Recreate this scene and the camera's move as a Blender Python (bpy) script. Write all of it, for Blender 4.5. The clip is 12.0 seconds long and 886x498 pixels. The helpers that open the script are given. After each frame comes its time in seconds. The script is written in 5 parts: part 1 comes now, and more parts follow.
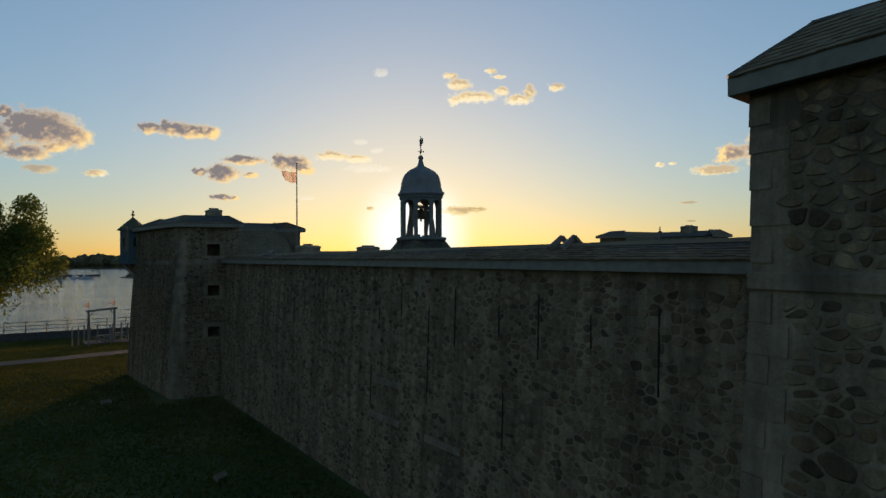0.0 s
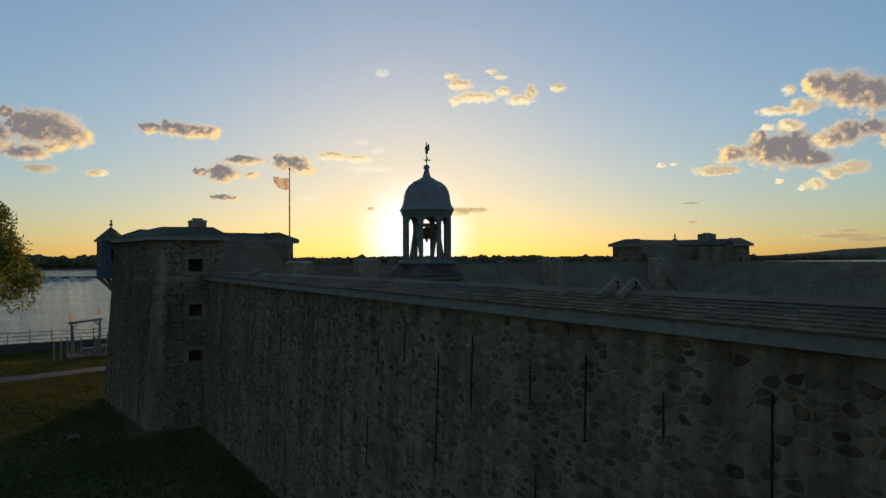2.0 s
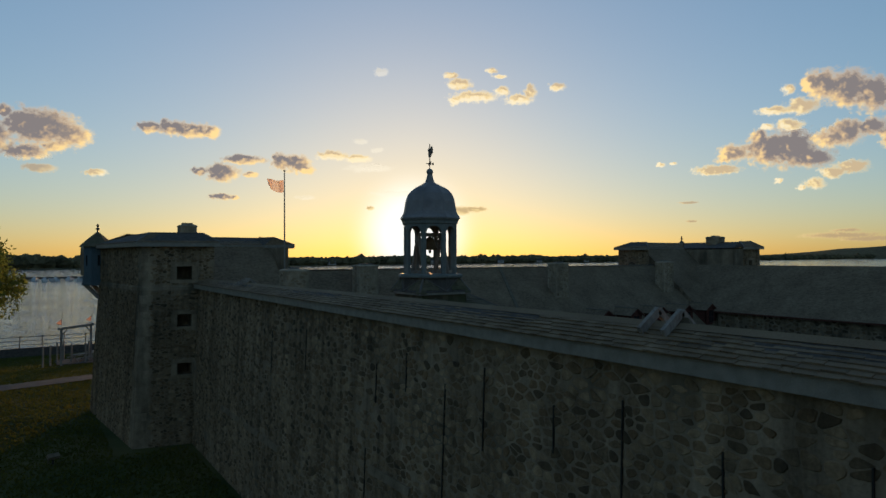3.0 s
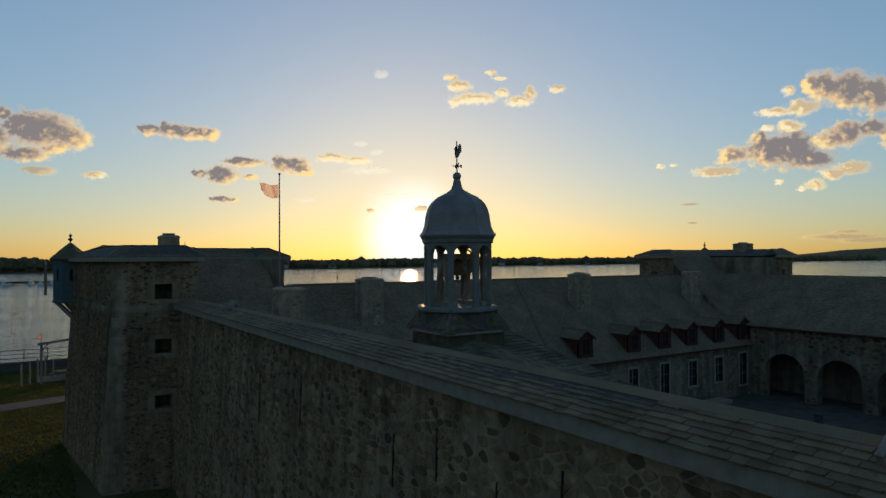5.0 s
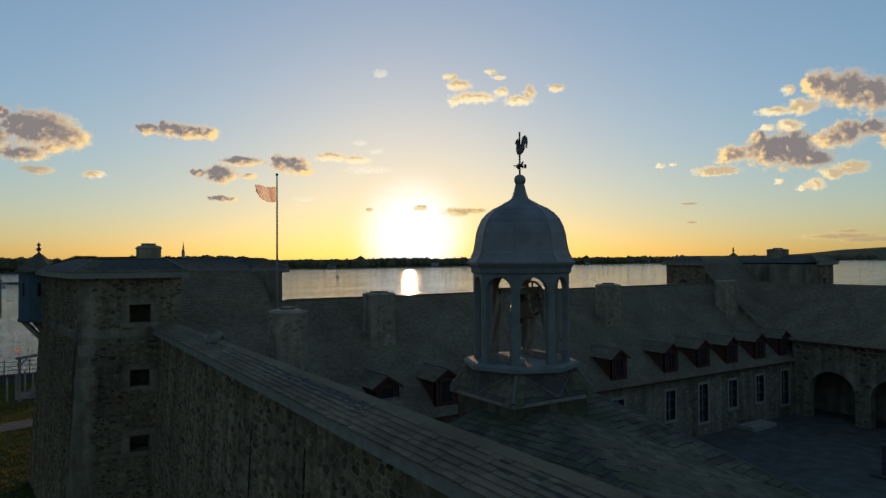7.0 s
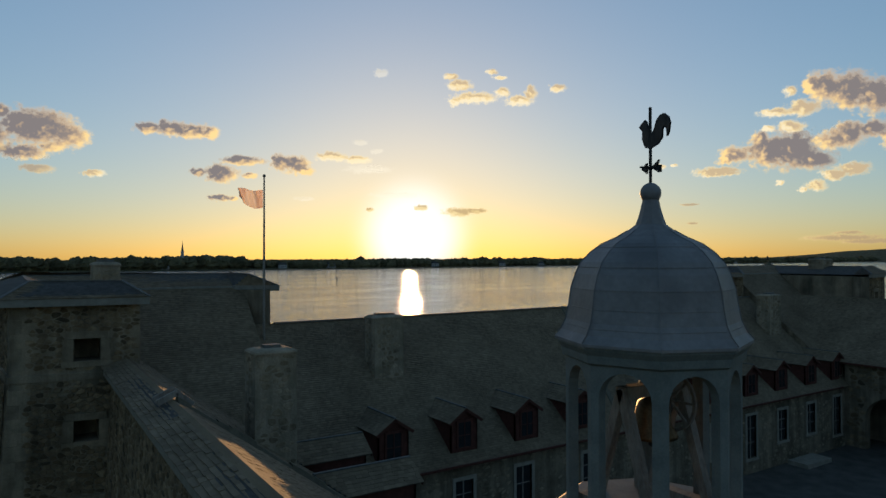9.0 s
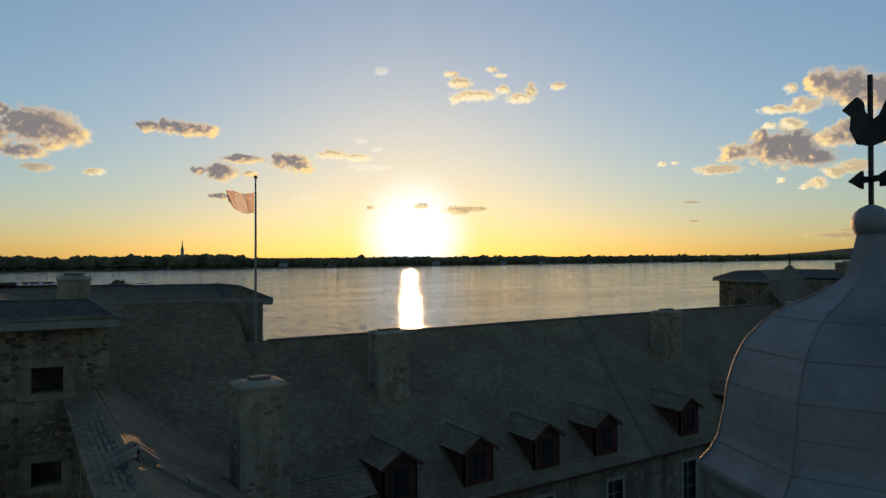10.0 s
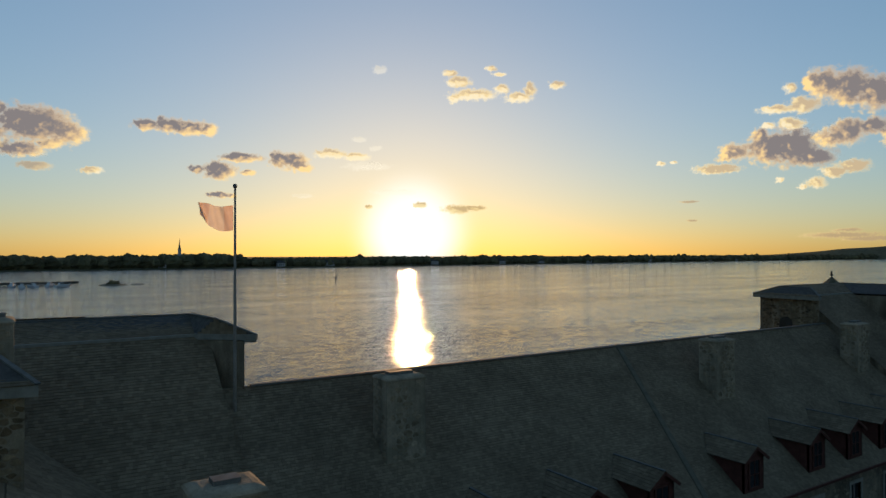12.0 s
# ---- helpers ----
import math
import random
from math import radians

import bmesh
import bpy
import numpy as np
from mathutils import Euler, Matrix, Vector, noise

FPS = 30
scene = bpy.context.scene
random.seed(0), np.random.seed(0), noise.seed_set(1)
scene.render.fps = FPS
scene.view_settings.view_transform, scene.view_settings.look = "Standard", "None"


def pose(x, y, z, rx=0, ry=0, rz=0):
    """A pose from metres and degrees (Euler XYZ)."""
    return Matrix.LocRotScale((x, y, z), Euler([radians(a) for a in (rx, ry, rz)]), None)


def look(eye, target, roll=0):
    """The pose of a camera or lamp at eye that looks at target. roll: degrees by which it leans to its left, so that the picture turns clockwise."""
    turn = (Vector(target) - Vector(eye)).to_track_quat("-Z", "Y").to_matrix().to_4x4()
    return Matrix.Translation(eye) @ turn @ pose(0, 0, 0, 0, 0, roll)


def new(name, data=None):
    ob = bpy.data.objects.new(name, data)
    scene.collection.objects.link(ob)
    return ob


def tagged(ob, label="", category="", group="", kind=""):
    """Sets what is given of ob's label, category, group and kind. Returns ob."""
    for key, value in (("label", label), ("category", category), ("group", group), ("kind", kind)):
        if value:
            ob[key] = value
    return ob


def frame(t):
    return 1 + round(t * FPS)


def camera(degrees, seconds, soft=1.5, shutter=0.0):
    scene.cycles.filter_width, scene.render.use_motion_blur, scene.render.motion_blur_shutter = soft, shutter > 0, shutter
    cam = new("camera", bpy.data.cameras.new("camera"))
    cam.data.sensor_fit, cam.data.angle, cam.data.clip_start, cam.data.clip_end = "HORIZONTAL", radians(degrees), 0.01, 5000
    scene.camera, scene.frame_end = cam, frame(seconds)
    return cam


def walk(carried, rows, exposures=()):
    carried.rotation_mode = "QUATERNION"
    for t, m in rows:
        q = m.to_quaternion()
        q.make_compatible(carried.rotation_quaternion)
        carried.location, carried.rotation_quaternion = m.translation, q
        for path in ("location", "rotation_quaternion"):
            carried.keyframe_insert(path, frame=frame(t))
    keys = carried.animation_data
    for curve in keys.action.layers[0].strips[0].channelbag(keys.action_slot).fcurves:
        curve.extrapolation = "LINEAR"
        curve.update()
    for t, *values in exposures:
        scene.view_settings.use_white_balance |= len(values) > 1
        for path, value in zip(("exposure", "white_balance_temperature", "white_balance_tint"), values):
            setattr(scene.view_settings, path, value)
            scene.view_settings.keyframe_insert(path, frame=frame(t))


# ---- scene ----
cam = camera(67.5, 12.0)
PATH = [
    (0, (-12.419, -43.437, 7.814), (-11.342, -41.752, 7.837), -0.3),
    (0.5, (-11.9, -42.395, 8.051), (-10.823, -40.709, 8.075), -0.3),
    (1, (-11.399, -41.425, 8.291), (-10.322, -39.74, 8.316), -0.3),
    (1.5, (-10.953, -40.634, 8.507), (-9.877, -38.949, 8.532), -0.3),
    (2, (-10.438, -39.739, 8.79), (-9.363, -38.053, 8.814), -0.2),
    (2.5, (-9.943, -38.849, 8.979), (-8.867, -37.164, 9.004), -0.3),
    (3, (-9.475, -37.887, 9.242), (-8.398, -36.202, 9.264), -0.2),
    (5, (-7.594, -33.401, 9.923), (-6.517, -31.716, 9.951), -0.3),
    (5.5, (-7.161, -32.237, 10.153), (-6.083, -30.553, 10.179), -0.3),
    (6, (-6.748, -31.083, 10.314), (-5.67, -29.399, 10.34), -0.3),
    (6.5, (-6.344, -29.842, 10.497), (-5.265, -28.159, 10.522), -0.3),
    (7, (-5.895, -28.629, 10.629), (-4.816, -26.946, 10.655), -0.3),
    (9, (-3.528, -23.481, 11.422), (-2.449, -21.797, 11.448), -0.1),
    (9.5, (-2.858, -21.991, 11.669), (-1.779, -20.307, 11.691), -0.3),
    (10, (-2.256, -20.659, 11.928), (-1.178, -18.974, 11.948), -0.2),
    (10.5, (-1.738, -19.34, 12.181), (-0.656, -17.658, 12.2), -0.1),
    (11, (-1.221, -18.044, 12.442), (-0.135, -16.364, 12.458), -0.0),
    (11.5, (-0.694, -16.864, 12.652), (0.392, -15.185, 12.67), -0.1),
    (12, (-0.111, -15.691, 12.915), (0.971, -14.009, 12.932), -0.1),
]
walk(cam, [(t, look(eye, target, roll)) for t, eye, target, roll in PATH],
     [(0.0, 1.17, 5900, 10), (12.0, 1.17, 5900, 10)])

# ---- light ----
SUN_AZ, SUN_EL = 29.8, 2.4          # degrees: clockwise from +y, above the horizon
world = bpy.data.worlds.new("evening_sky")
scene.world = world
world.use_nodes = True
wn = world.node_tree
wn.nodes.clear()
sky = wn.nodes.new("ShaderNodeTexSky")
sky.sky_type = "NISHITA"
sky.sun_disc = False
sky.sun_elevation, sky.sun_rotation = radians(SUN_EL), radians(SUN_AZ)
sky.altitude, sky.air_density, sky.dust_density, sky.ozone_density = 20, 1.0, 0.65, 2.7
wbg = wn.nodes.new("ShaderNodeBackground")
wbg.inputs["Strength"].default_value = 0.15
wout = wn.nodes.new("ShaderNodeOutputWorld")
sky_gamma = wn.nodes.new("ShaderNodeGamma")      # a gamma below one evens out the sky's brightness
sky_gamma.inputs["Gamma"].default_value = 0.68
cool = wn.nodes.new("ShaderNodeVectorMath")     # tints the sky: takes a little red away
cool.operation = "MULTIPLY"
cool.inputs[1].default_value = (0.92, 1.0, 1.0)
wn.links.new(sky.outputs[0], cool.inputs[0])
wn.links.new(cool.outputs[0], sky_gamma.inputs[0])
# soft limit on the sky colour: glow near the sun levels off, keeps its hue
glow = wn.nodes.new("ShaderNodeVectorMath")
glow.operation = "DOT_PRODUCT"
glow.inputs[1].default_value = (0.3 / 3.4, 0.5 / 3.4, 0.2 / 3.4)
square = wn.nodes.new("ShaderNodeMath")
square.operation = "MULTIPLY_ADD"
square.inputs[2].default_value = 1.0
root = wn.nodes.new("ShaderNodeMath")
root.operation = "INVERSE_SQRT"
level = wn.nodes.new("ShaderNodeVectorMath")
level.operation = "SCALE"
wn.links.new(sky_gamma.outputs[0], glow.inputs[0])
wn.links.new(glow.outputs["Value"], square.inputs[0])
wn.links.new(glow.outputs["Value"], square.inputs[1])
wn.links.new(square.outputs[0], root.inputs[0])
wn.links.new(sky_gamma.outputs[0], level.inputs[0])
wn.links.new(root.outputs[0], level.inputs["Scale"])
wn.links.new(level.outputs[0], wbg.inputs[0])
wn.links.new(wbg.outputs[0], wout.inputs[0])

to_sun = Vector((math.sin(radians(SUN_AZ)) * math.cos(radians(SUN_EL)), math.cos(radians(SUN_AZ)) * math.cos(radians(SUN_EL)), math.sin(radians(SUN_EL))))
sun_data = bpy.data.lights.new("sun", "SUN")
sun_data.energy, sun_data.angle, sun_data.color = 1.35, radians(0.6), (1.0, 0.52, 0.18)
sun = new("sun", sun_data)
sun.matrix_world = look(to_sun * 100, (0, 0, 0))


# ---- materials ----
def mat(name, a, b, rough=0.8, scale=3.0, bump=0.3, fine=40.0, island=0.0, objvar=0.0, metal=0.0, stretch=(1, 1, 1), stain=None, spec=0.14, tones=None, streak=0.0):
    """Two-scale noise colour between a and b, fine bump, and variation from piece to piece."""
    m = bpy.data.materials.new(name)
    m.use_nodes = True
    nt = m.node_tree
    L = nt.links.new
    p = nt.nodes["Principled BSDF"]
    p.inputs["Roughness"].default_value, p.inputs["Metallic"].default_value = rough, metal
    p.inputs["Specular IOR Level"].default_value = spec
    co = nt.nodes.new("ShaderNodeTexCoord")
    mp = nt.nodes.new("ShaderNodeMapping")
    mp.inputs["Scale"].default_value = stretch
    L(co.outputs["Object"], mp.inputs[0])
    n1 = nt.nodes.new("ShaderNodeTexNoise")
    n1.inputs["Scale"].default_value, n1.inputs["Detail"].default_value = scale, 6
    n2 = nt.nodes.new("ShaderNodeTexNoise")
    n2.inputs["Scale"].default_value, n2.inputs["Detail"].default_value = fine, 4
    L(mp.outputs[0], n1.inputs[0])
    L(mp.outputs[0], n2.inputs[0])
    add = nt.nodes.new("ShaderNodeMath")
    add.operation = "MULTIPLY_ADD"
    add.inputs[1].default_value = 0.35
    L(n2.outputs[0], add.inputs[0])
    sc = nt.nodes.new("ShaderNodeMath")
    sc.operation = "MULTIPLY"
    sc.inputs[1].default_value = 0.65
    L(n1.outputs[0], sc.inputs[0])
    L(sc.outputs[0], add.inputs[2])
    rp = nt.nodes.new("ShaderNodeValToRGB")
    rp.color_ramp.elements[0].position, rp.color_ramp.elements[1].position = 0.36, 0.66
    rp.color_ramp.elements[0].color, rp.color_ramp.elements[1].color = (*a, 1), (*b, 1)
    L(add.outputs[0], rp.inputs[0])
    out = rp.outputs[0]
    if island or objvar:
        src = nt.nodes.new("ShaderNodeNewGeometry").outputs["Random Per Island"] if island else nt.nodes.new("ShaderNodeObjectInfo").outputs["Random"]
        mr = nt.nodes.new("ShaderNodeMapRange")
        v = island or objvar
        mr.inputs["To Min"].default_value, mr.inputs["To Max"].default_value = 1 - v, 1 + v
        L(src, mr.inputs[0])
        hs = nt.nodes.new("ShaderNodeHueSaturation")
        L(mr.outputs[0], hs.inputs["Value"])
        L(out, hs.inputs["Color"])
        out = hs.outputs[0]
        if tones:
            tr = nt.nodes.new("ShaderNodeValToRGB")
            while len(tr.color_ramp.elements) < len(tones):
                tr.color_ramp.elements.new(0.5)
            for e, (at_, c) in zip(tr.color_ramp.elements, tones):
                e.position, e.color = at_, (*c, 1)
            L(src, tr.inputs[0])
            mu = nt.nodes.new("ShaderNodeMixRGB")
            mu.blend_type = "MULTIPLY"
            mu.inputs[0].default_value = 1.0
            L(out, mu.inputs[1])
            L(tr.outputs[0], mu.inputs[2])
            out = mu.outputs[0]
    if stain:
        n3 = nt.nodes.new("ShaderNodeTexNoise")
        n3.inputs["Scale"].default_value, n3.inputs["Detail"].default_value = stain[1], 5
        L(co.outputs["Object"], n3.inputs[0])
        r3 = nt.nodes.new("ShaderNodeValToRGB")
        r3.color_ramp.elements[0].position, r3.color_ramp.elements[1].position = 0.5, 0.68
        L(n3.outputs[0], r3.inputs[0])
        mx = nt.nodes.new("ShaderNodeMixRGB")
        mx.inputs[2].default_value = (*stain[0], 1)
        L(r3.outputs[0], mx.inputs[0])
        L(out, mx.inputs[1])
        out = mx.outputs[0]
    if streak:      # damp runs down the face
        sm = nt.nodes.new("ShaderNodeMapping")
        sm.inputs["Scale"].default_value = (1.5, 1.5, 0.16)
        L(co.outputs["Object"], sm.inputs[0])
        sn = nt.nodes.new("ShaderNodeTexNoise")
        sn.inputs["Scale"].default_value, sn.inputs["Detail"].default_value, sn.inputs["Roughness"].default_value = 1.0, 6, 0.65
        L(sm.outputs[0], sn.inputs[0])
        sr = nt.nodes.new("ShaderNodeMapRange")
        sr.inputs["From Min"].default_value, sr.inputs["From Max"].default_value = 0.36, 0.62
        sr.inputs["To Min"].default_value, sr.inputs["To Max"].default_value = 1 - streak, 1 + streak * 0.6
        L(sn.outputs[0], sr.inputs[0])
        sv = nt.nodes.new("ShaderNodeHueSaturation")
        L(sr.outputs[0], sv.inputs["Value"])
        L(out, sv.inputs["Color"])
        out = sv.outputs[0]
    L(out, p.inputs["Base Color"])
    if bump:
        bp = nt.nodes.new("ShaderNodeBump")
        bp.inputs["Strength"].default_value, bp.inputs["Distance"].default_value = bump, 0.05
        L(add.outputs[0], bp.inputs["Height"])
        L(bp.outputs[0], p.inputs["Normal"])
    return m


# a mix of dark fieldstone, brown sandstone, grey and pale limestone
TONES = [(0.0, (0.4, 0.4, 0.4)), (0.12, (0.58, 0.56, 0.53)), (0.3, (0.86, 0.77, 0.67)), (0.5, (0.82, 0.82, 0.81)), (0.7, (0.98, 0.94, 0.9)), (0.86, (1.08, 1.05, 1.0)), (1.0, (1.2, 1.17, 1.12))]
M = {
    "mortar": mat("lime_mortar", (0.142, 0.11, 0.072), (0.25, 0.196, 0.13), 0.95, 1.3, 1.0, 16, stain=((0.105, 0.088, 0.06), 0.55), streak=0.38),
    "plaster": mat("rough_chimney_plaster", (0.2, 0.16, 0.108), (0.31, 0.255, 0.18), 0.95, 2.2, 1.0, 14, stain=((0.19, 0.155, 0.105), 1.2), streak=0.3),
    "capping": mat("weathered_capping", (0.09, 0.078, 0.055), (0.15, 0.128, 0.09), 0.95, 3, 0.03, 20),
    "stone": mat("field_stone", (0.12, 0.089, 0.054), (0.222, 0.166, 0.101), 0.9, 5, 0.8, 22, objvar=0.1, tones=TONES, streak=0.35),
    "stones": mat("field_stone_joined", (0.12, 0.089, 0.054), (0.222, 0.166, 0.101), 0.9, 5, 0.8, 22, island=0.1, tones=TONES, streak=0.35),
    "palestone": mat("plastered_stone", (0.185, 0.145, 0.095), (0.31, 0.25, 0.17), 0.95, 5, 0.8, 22, island=0.1, tones=[(0.0, (0.7, 0.68, 0.66)), (0.5, (0.9, 0.86, 0.8)), (1.0, (1.1, 1.1, 1.1))], streak=0.3),
    "ashlar": mat("dressed_limestone", (0.14, 0.11, 0.072), (0.235, 0.185, 0.122), 0.9, 3, 0.6, 25, objvar=0.15, streak=0.3),
    "shingle": mat("weathered_cedar_shingle", (0.115, 0.083, 0.049), (0.2, 0.148, 0.09), 0.85, 1.6, 0.5, 34, objvar=0.2),
    "shingles": mat("weathered_cedar_shingles", (0.125, 0.093, 0.058), (0.2, 0.15, 0.094), 0.85, 0.5, 0.5, 34, island=0.2),
    # mossy shingles; their extra darkness also stands in for shade on the gate roof
    "mossy": mat("mossy_dark_shingle", (0.06, 0.054, 0.034), (0.13, 0.112, 0.072), 0.85, 2.0, 0.5, 30, objvar=0.3, stain=((0.06, 0.066, 0.03), 1.1)),
    "mossys": mat("mossy_dark_shingles", (0.06, 0.054, 0.034), (0.13, 0.112, 0.072), 0.85, 2.0, 0.5, 30, island=0.3, stain=((0.06, 0.066, 0.03), 1.1)),
    "underlay": mat("roof_boarding", (0.05, 0.045, 0.04), (0.1, 0.09, 0.08), 0.9, 5, 0.2),
    "greyboard": mat("painted_grey_board", (0.155, 0.143, 0.115), (0.235, 0.217, 0.178), 0.6, 4, 0.15, 50),
    "bluewood": mat("blue_grey_painted_wood", (0.06, 0.085, 0.1), (0.1, 0.13, 0.145), 0.65, 5, 0.2, 40, stretch=(4, 4, 0.5)),
    "whitewood": mat("white_painted_wood", (0.105, 0.118, 0.11), (0.165, 0.175, 0.16), 0.65, 4, 0.15, 40),
    "limewash": mat("limewashed_surround", (0.23, 0.2, 0.152), (0.33, 0.295, 0.23), 0.8, 4, 0.15, 40),
    "redwood": mat("dark_red_painted_wood", (0.062, 0.024, 0.017), (0.1, 0.038, 0.027), 0.7, 5, 0.2, 40),
    "tin": mat("grey_tin_sheet", (0.15, 0.143, 0.142), (0.225, 0.214, 0.21), 0.6, 2.2, 0.15, 18, metal=0.15, stain=((0.13, 0.126, 0.126), 1.4), spec=0.3),
    "lead": mat("grey_metal_flashing", (0.095, 0.09, 0.08), (0.155, 0.148, 0.132), 0.7, 4, 0.15, 25, metal=0.1),
    "iron": mat("dark_iron", (0.02, 0.02, 0.02), (0.05, 0.045, 0.04), 0.55, 6, 0.2, 50, metal=0.6),
    "bronze": mat("bell_bronze", (0.07, 0.045, 0.022), (0.15, 0.095, 0.045), 0.45, 5, 0.2, 40, metal=0.7),
    "dark": mat("dark_opening", (0.012, 0.012, 0.012), (0.02, 0.02, 0.02), 0.9, 3, 0),
    "glass": mat("window_glass", (0.015, 0.016, 0.016), (0.025, 0.027, 0.028), 0.2, 2, 0.02, 6, spec=0.35),
    "gravel": mat("courtyard_gravel", (0.062, 0.056, 0.047), (0.115, 0.104, 0.088), 0.95, 1.2, 0.5, 30),
    "asphalt": mat("path_paving", (0.055, 0.053, 0.05), (0.09, 0.086, 0.08), 0.9, 1.5, 0.3, 30),
    "soil": mat("lawn_ground", (0.03, 0.04, 0.01), (0.065, 0.072, 0.02), 0.95, 0.35, 0.6, 12, stain=((0.1, 0.085, 0.03), 0.12)),
    "grass": mat("grass_blades", (0.055, 0.066, 0.012), (0.12, 0.11, 0.024), 0.8, .25, 0.0, 20, island=0.15),
    "bark": mat("tree_bark", (0.05, 0.04, 0.03), (0.12, 0.1, 0.08), 0.95, 6, 0.6, 30),
    "leaf": mat("green_leaves", (0.1, 0.14, 0.025), (0.22, 0.25, 0.06), 0.6, 3, 0.0, 20, island=0.45),
    "farwood": mat("far_foliage", (0.1, 0.088, 0.045), (0.2, 0.17, 0.09), 0.9, 0.08, 0.4, 0.8, island=0.4),
    "timber": mat("grey_timber", (0.14, 0.12, 0.1), (0.28, 0.25, 0.21), 0.85, 5, 0.3, 40, stretch=(1, 1, 0.3)),
    "flag": mat("pale_red_flag_cloth", (0.72, 0.52, 0.42), (0.84, 0.64, 0.53), 0.8, 3, 0.1, 60),
    "flagpale": mat("pale_flag_band", (0.8, 0.68, 0.58), (0.9, 0.78, 0.68), 0.8, 3, 0.1, 60),
    "whitehull": mat("white_boat_hull", (0.4, 0.4, 0.4), (0.6, 0.6, 0.6), 0.85, 2, 0.05),
    "farwall": mat("pale_house_wall", (0.22, 0.21, 0.2), (0.4, 0.38, 0.36), 0.8, 0.3, 0.05, 2, island=0.4),
}


def see_through(m, share):
    """Lets a thin cloth or leaf glow with the light behind it."""
    nt = m.node_tree
    p = nt.nodes["Principled BSDF"]
    out = nt.nodes["Material Output"]
    tr = nt.nodes.new("ShaderNodeBsdfTranslucent")
    nt.links.new(p.inputs["Base Color"].links[0].from_socket, tr.inputs[0])
    mx = nt.nodes.new("ShaderNodeMixShader")
    mx.inputs[0].default_value = share
    nt.links.new(p.outputs[0], mx.inputs[1])
    nt.links.new(tr.outputs[0], mx.inputs[2])
    nt.links.new(mx.outputs[0], out.inputs[0])


see_through(M["flag"], 0.7)
see_through(M["flagpale"], 0.7)
see_through(M["leaf"], 0.6)
see_through(M["grass"], 0.5)
see_through(M["farwood"], 0.35)

water_m = bpy.data.materials.new("rippled_lake_water")
water_m.use_nodes = True
nt = water_m.node_tree
p = nt.nodes["Principled BSDF"]
p.inputs["Base Color"].default_value = (0.02, 0.035, 0.045, 1)
p.inputs["Roughness"].default_value, p.inputs["IOR"].default_value = 0.12, 1.33
co = nt.nodes.new("ShaderNodeTexCoord")
def lake_noise(scale, detail, stretch):
    mp = nt.nodes.new("ShaderNodeMapping")
    mp.inputs["Scale"].default_value = stretch
    mp.inputs["Rotation"].default_value = (0, 0, radians(32))
    nz = nt.nodes.new("ShaderNodeTexNoise")
    nz.inputs["Scale"].default_value, nz.inputs["Detail"].default_value = scale, detail
    nt.links.new(co.outputs["Object"], mp.inputs[0])
    nt.links.new(mp.outputs[0], nz.inputs[0])
    return nz


# gusts: long streaks where the ripples are stronger or the water lies calm
wind = lake_noise(0.009, 5, (1, 4.5, 1))
gust = nt.nodes.new("ShaderNodeMapRange")
gust.inputs["From Min"].default_value, gust.inputs["From Max"].default_value = 0.38, 0.62
gust.inputs["To Min"].default_value, gust.inputs["To Max"].default_value = 0.35, 1.0
nt.links.new(wind.outputs[0], gust.inputs[0])
slope = None
for scale, detail, stretch, steep in ((0.14, 2, (1, 2.4, 1), 0.2), (0.4, 3, (1, 1.3, 1), 0.68), (2.6, 3, (1, 1.5, 1), 2.1)):
    ripple = lake_noise(scale, detail, stretch)
    tilt = nt.nodes.new("ShaderNodeVectorMath")
    tilt.operation = "MULTIPLY_ADD"
    tilt.inputs[1].default_value = (steep * 0.38, steep, 0)       # crests lie across the wind
    tilt.inputs[2].default_value = (-steep * 0.19, -steep / 2, 0)
    nt.links.new(ripple.outputs["Color"], tilt.inputs[0])
    if slope:
        both = nt.nodes.new("ShaderNodeVectorMath")
        nt.links.new(slope.outputs[0], both.inputs[0])
        nt.links.new(tilt.outputs[0], both.inputs[1])
        slope = both
    else:
        slope = tilt
blown = nt.nodes.new("ShaderNodeVectorMath")
blown.operation = "SCALE"
nt.links.new(slope.outputs[0], blown.inputs[0])
nt.links.new(gust.outputs[0], blown.inputs["Scale"])
up = nt.nodes.new("ShaderNodeVectorMath")
up.inputs[1].default_value = (0, 0, 1)
nt.links.new(blown.outputs[0], up.inputs[0])
unit = nt.nodes.new("ShaderNodeVectorMath")
unit.operation = "NORMALIZE"
nt.links.new(up.outputs[0], unit.inputs[0])
nt.links.new(unit.outputs[0], p.inputs["Normal"])
mr = nt.nodes.new("ShaderNodeMapRange")
mr.inputs["From Min"].default_value, mr.inputs["From Max"].default_value = 0.4, 0.62
mr.inputs["To Min"].default_value, mr.inputs["To Max"].default_value = 0.05, 0.09
nt.links.new(wind.outputs[0], mr.inputs[0])
nt.links.new(mr.outputs[0], p.inputs["Roughness"])
M["water"] = water_m


# ---- builders ----
def mesh_of(name, verts, faces, material, smooth=False):
    me = bpy.data.meshes.new(name)
    me.from_pydata([tuple(v) for v in verts], [], faces)
    me.update()
    if material:
        me.materials.append(M[material])
    if smooth:
        for f in me.polygons:
            f.use_smooth = True
    return me


def part(name, data, parent, label=""):
    ob = new(name, data)
    ob.parent = parent
    if parent is not None and label:
        ob["label"] = label
    return ob


def thing(name, at, label, category, group="", kind=""):
    ob = new(name)
    ob.location = at
    ob.empty_display_size = 0.3
    return tagged(ob, label, category, group, kind)


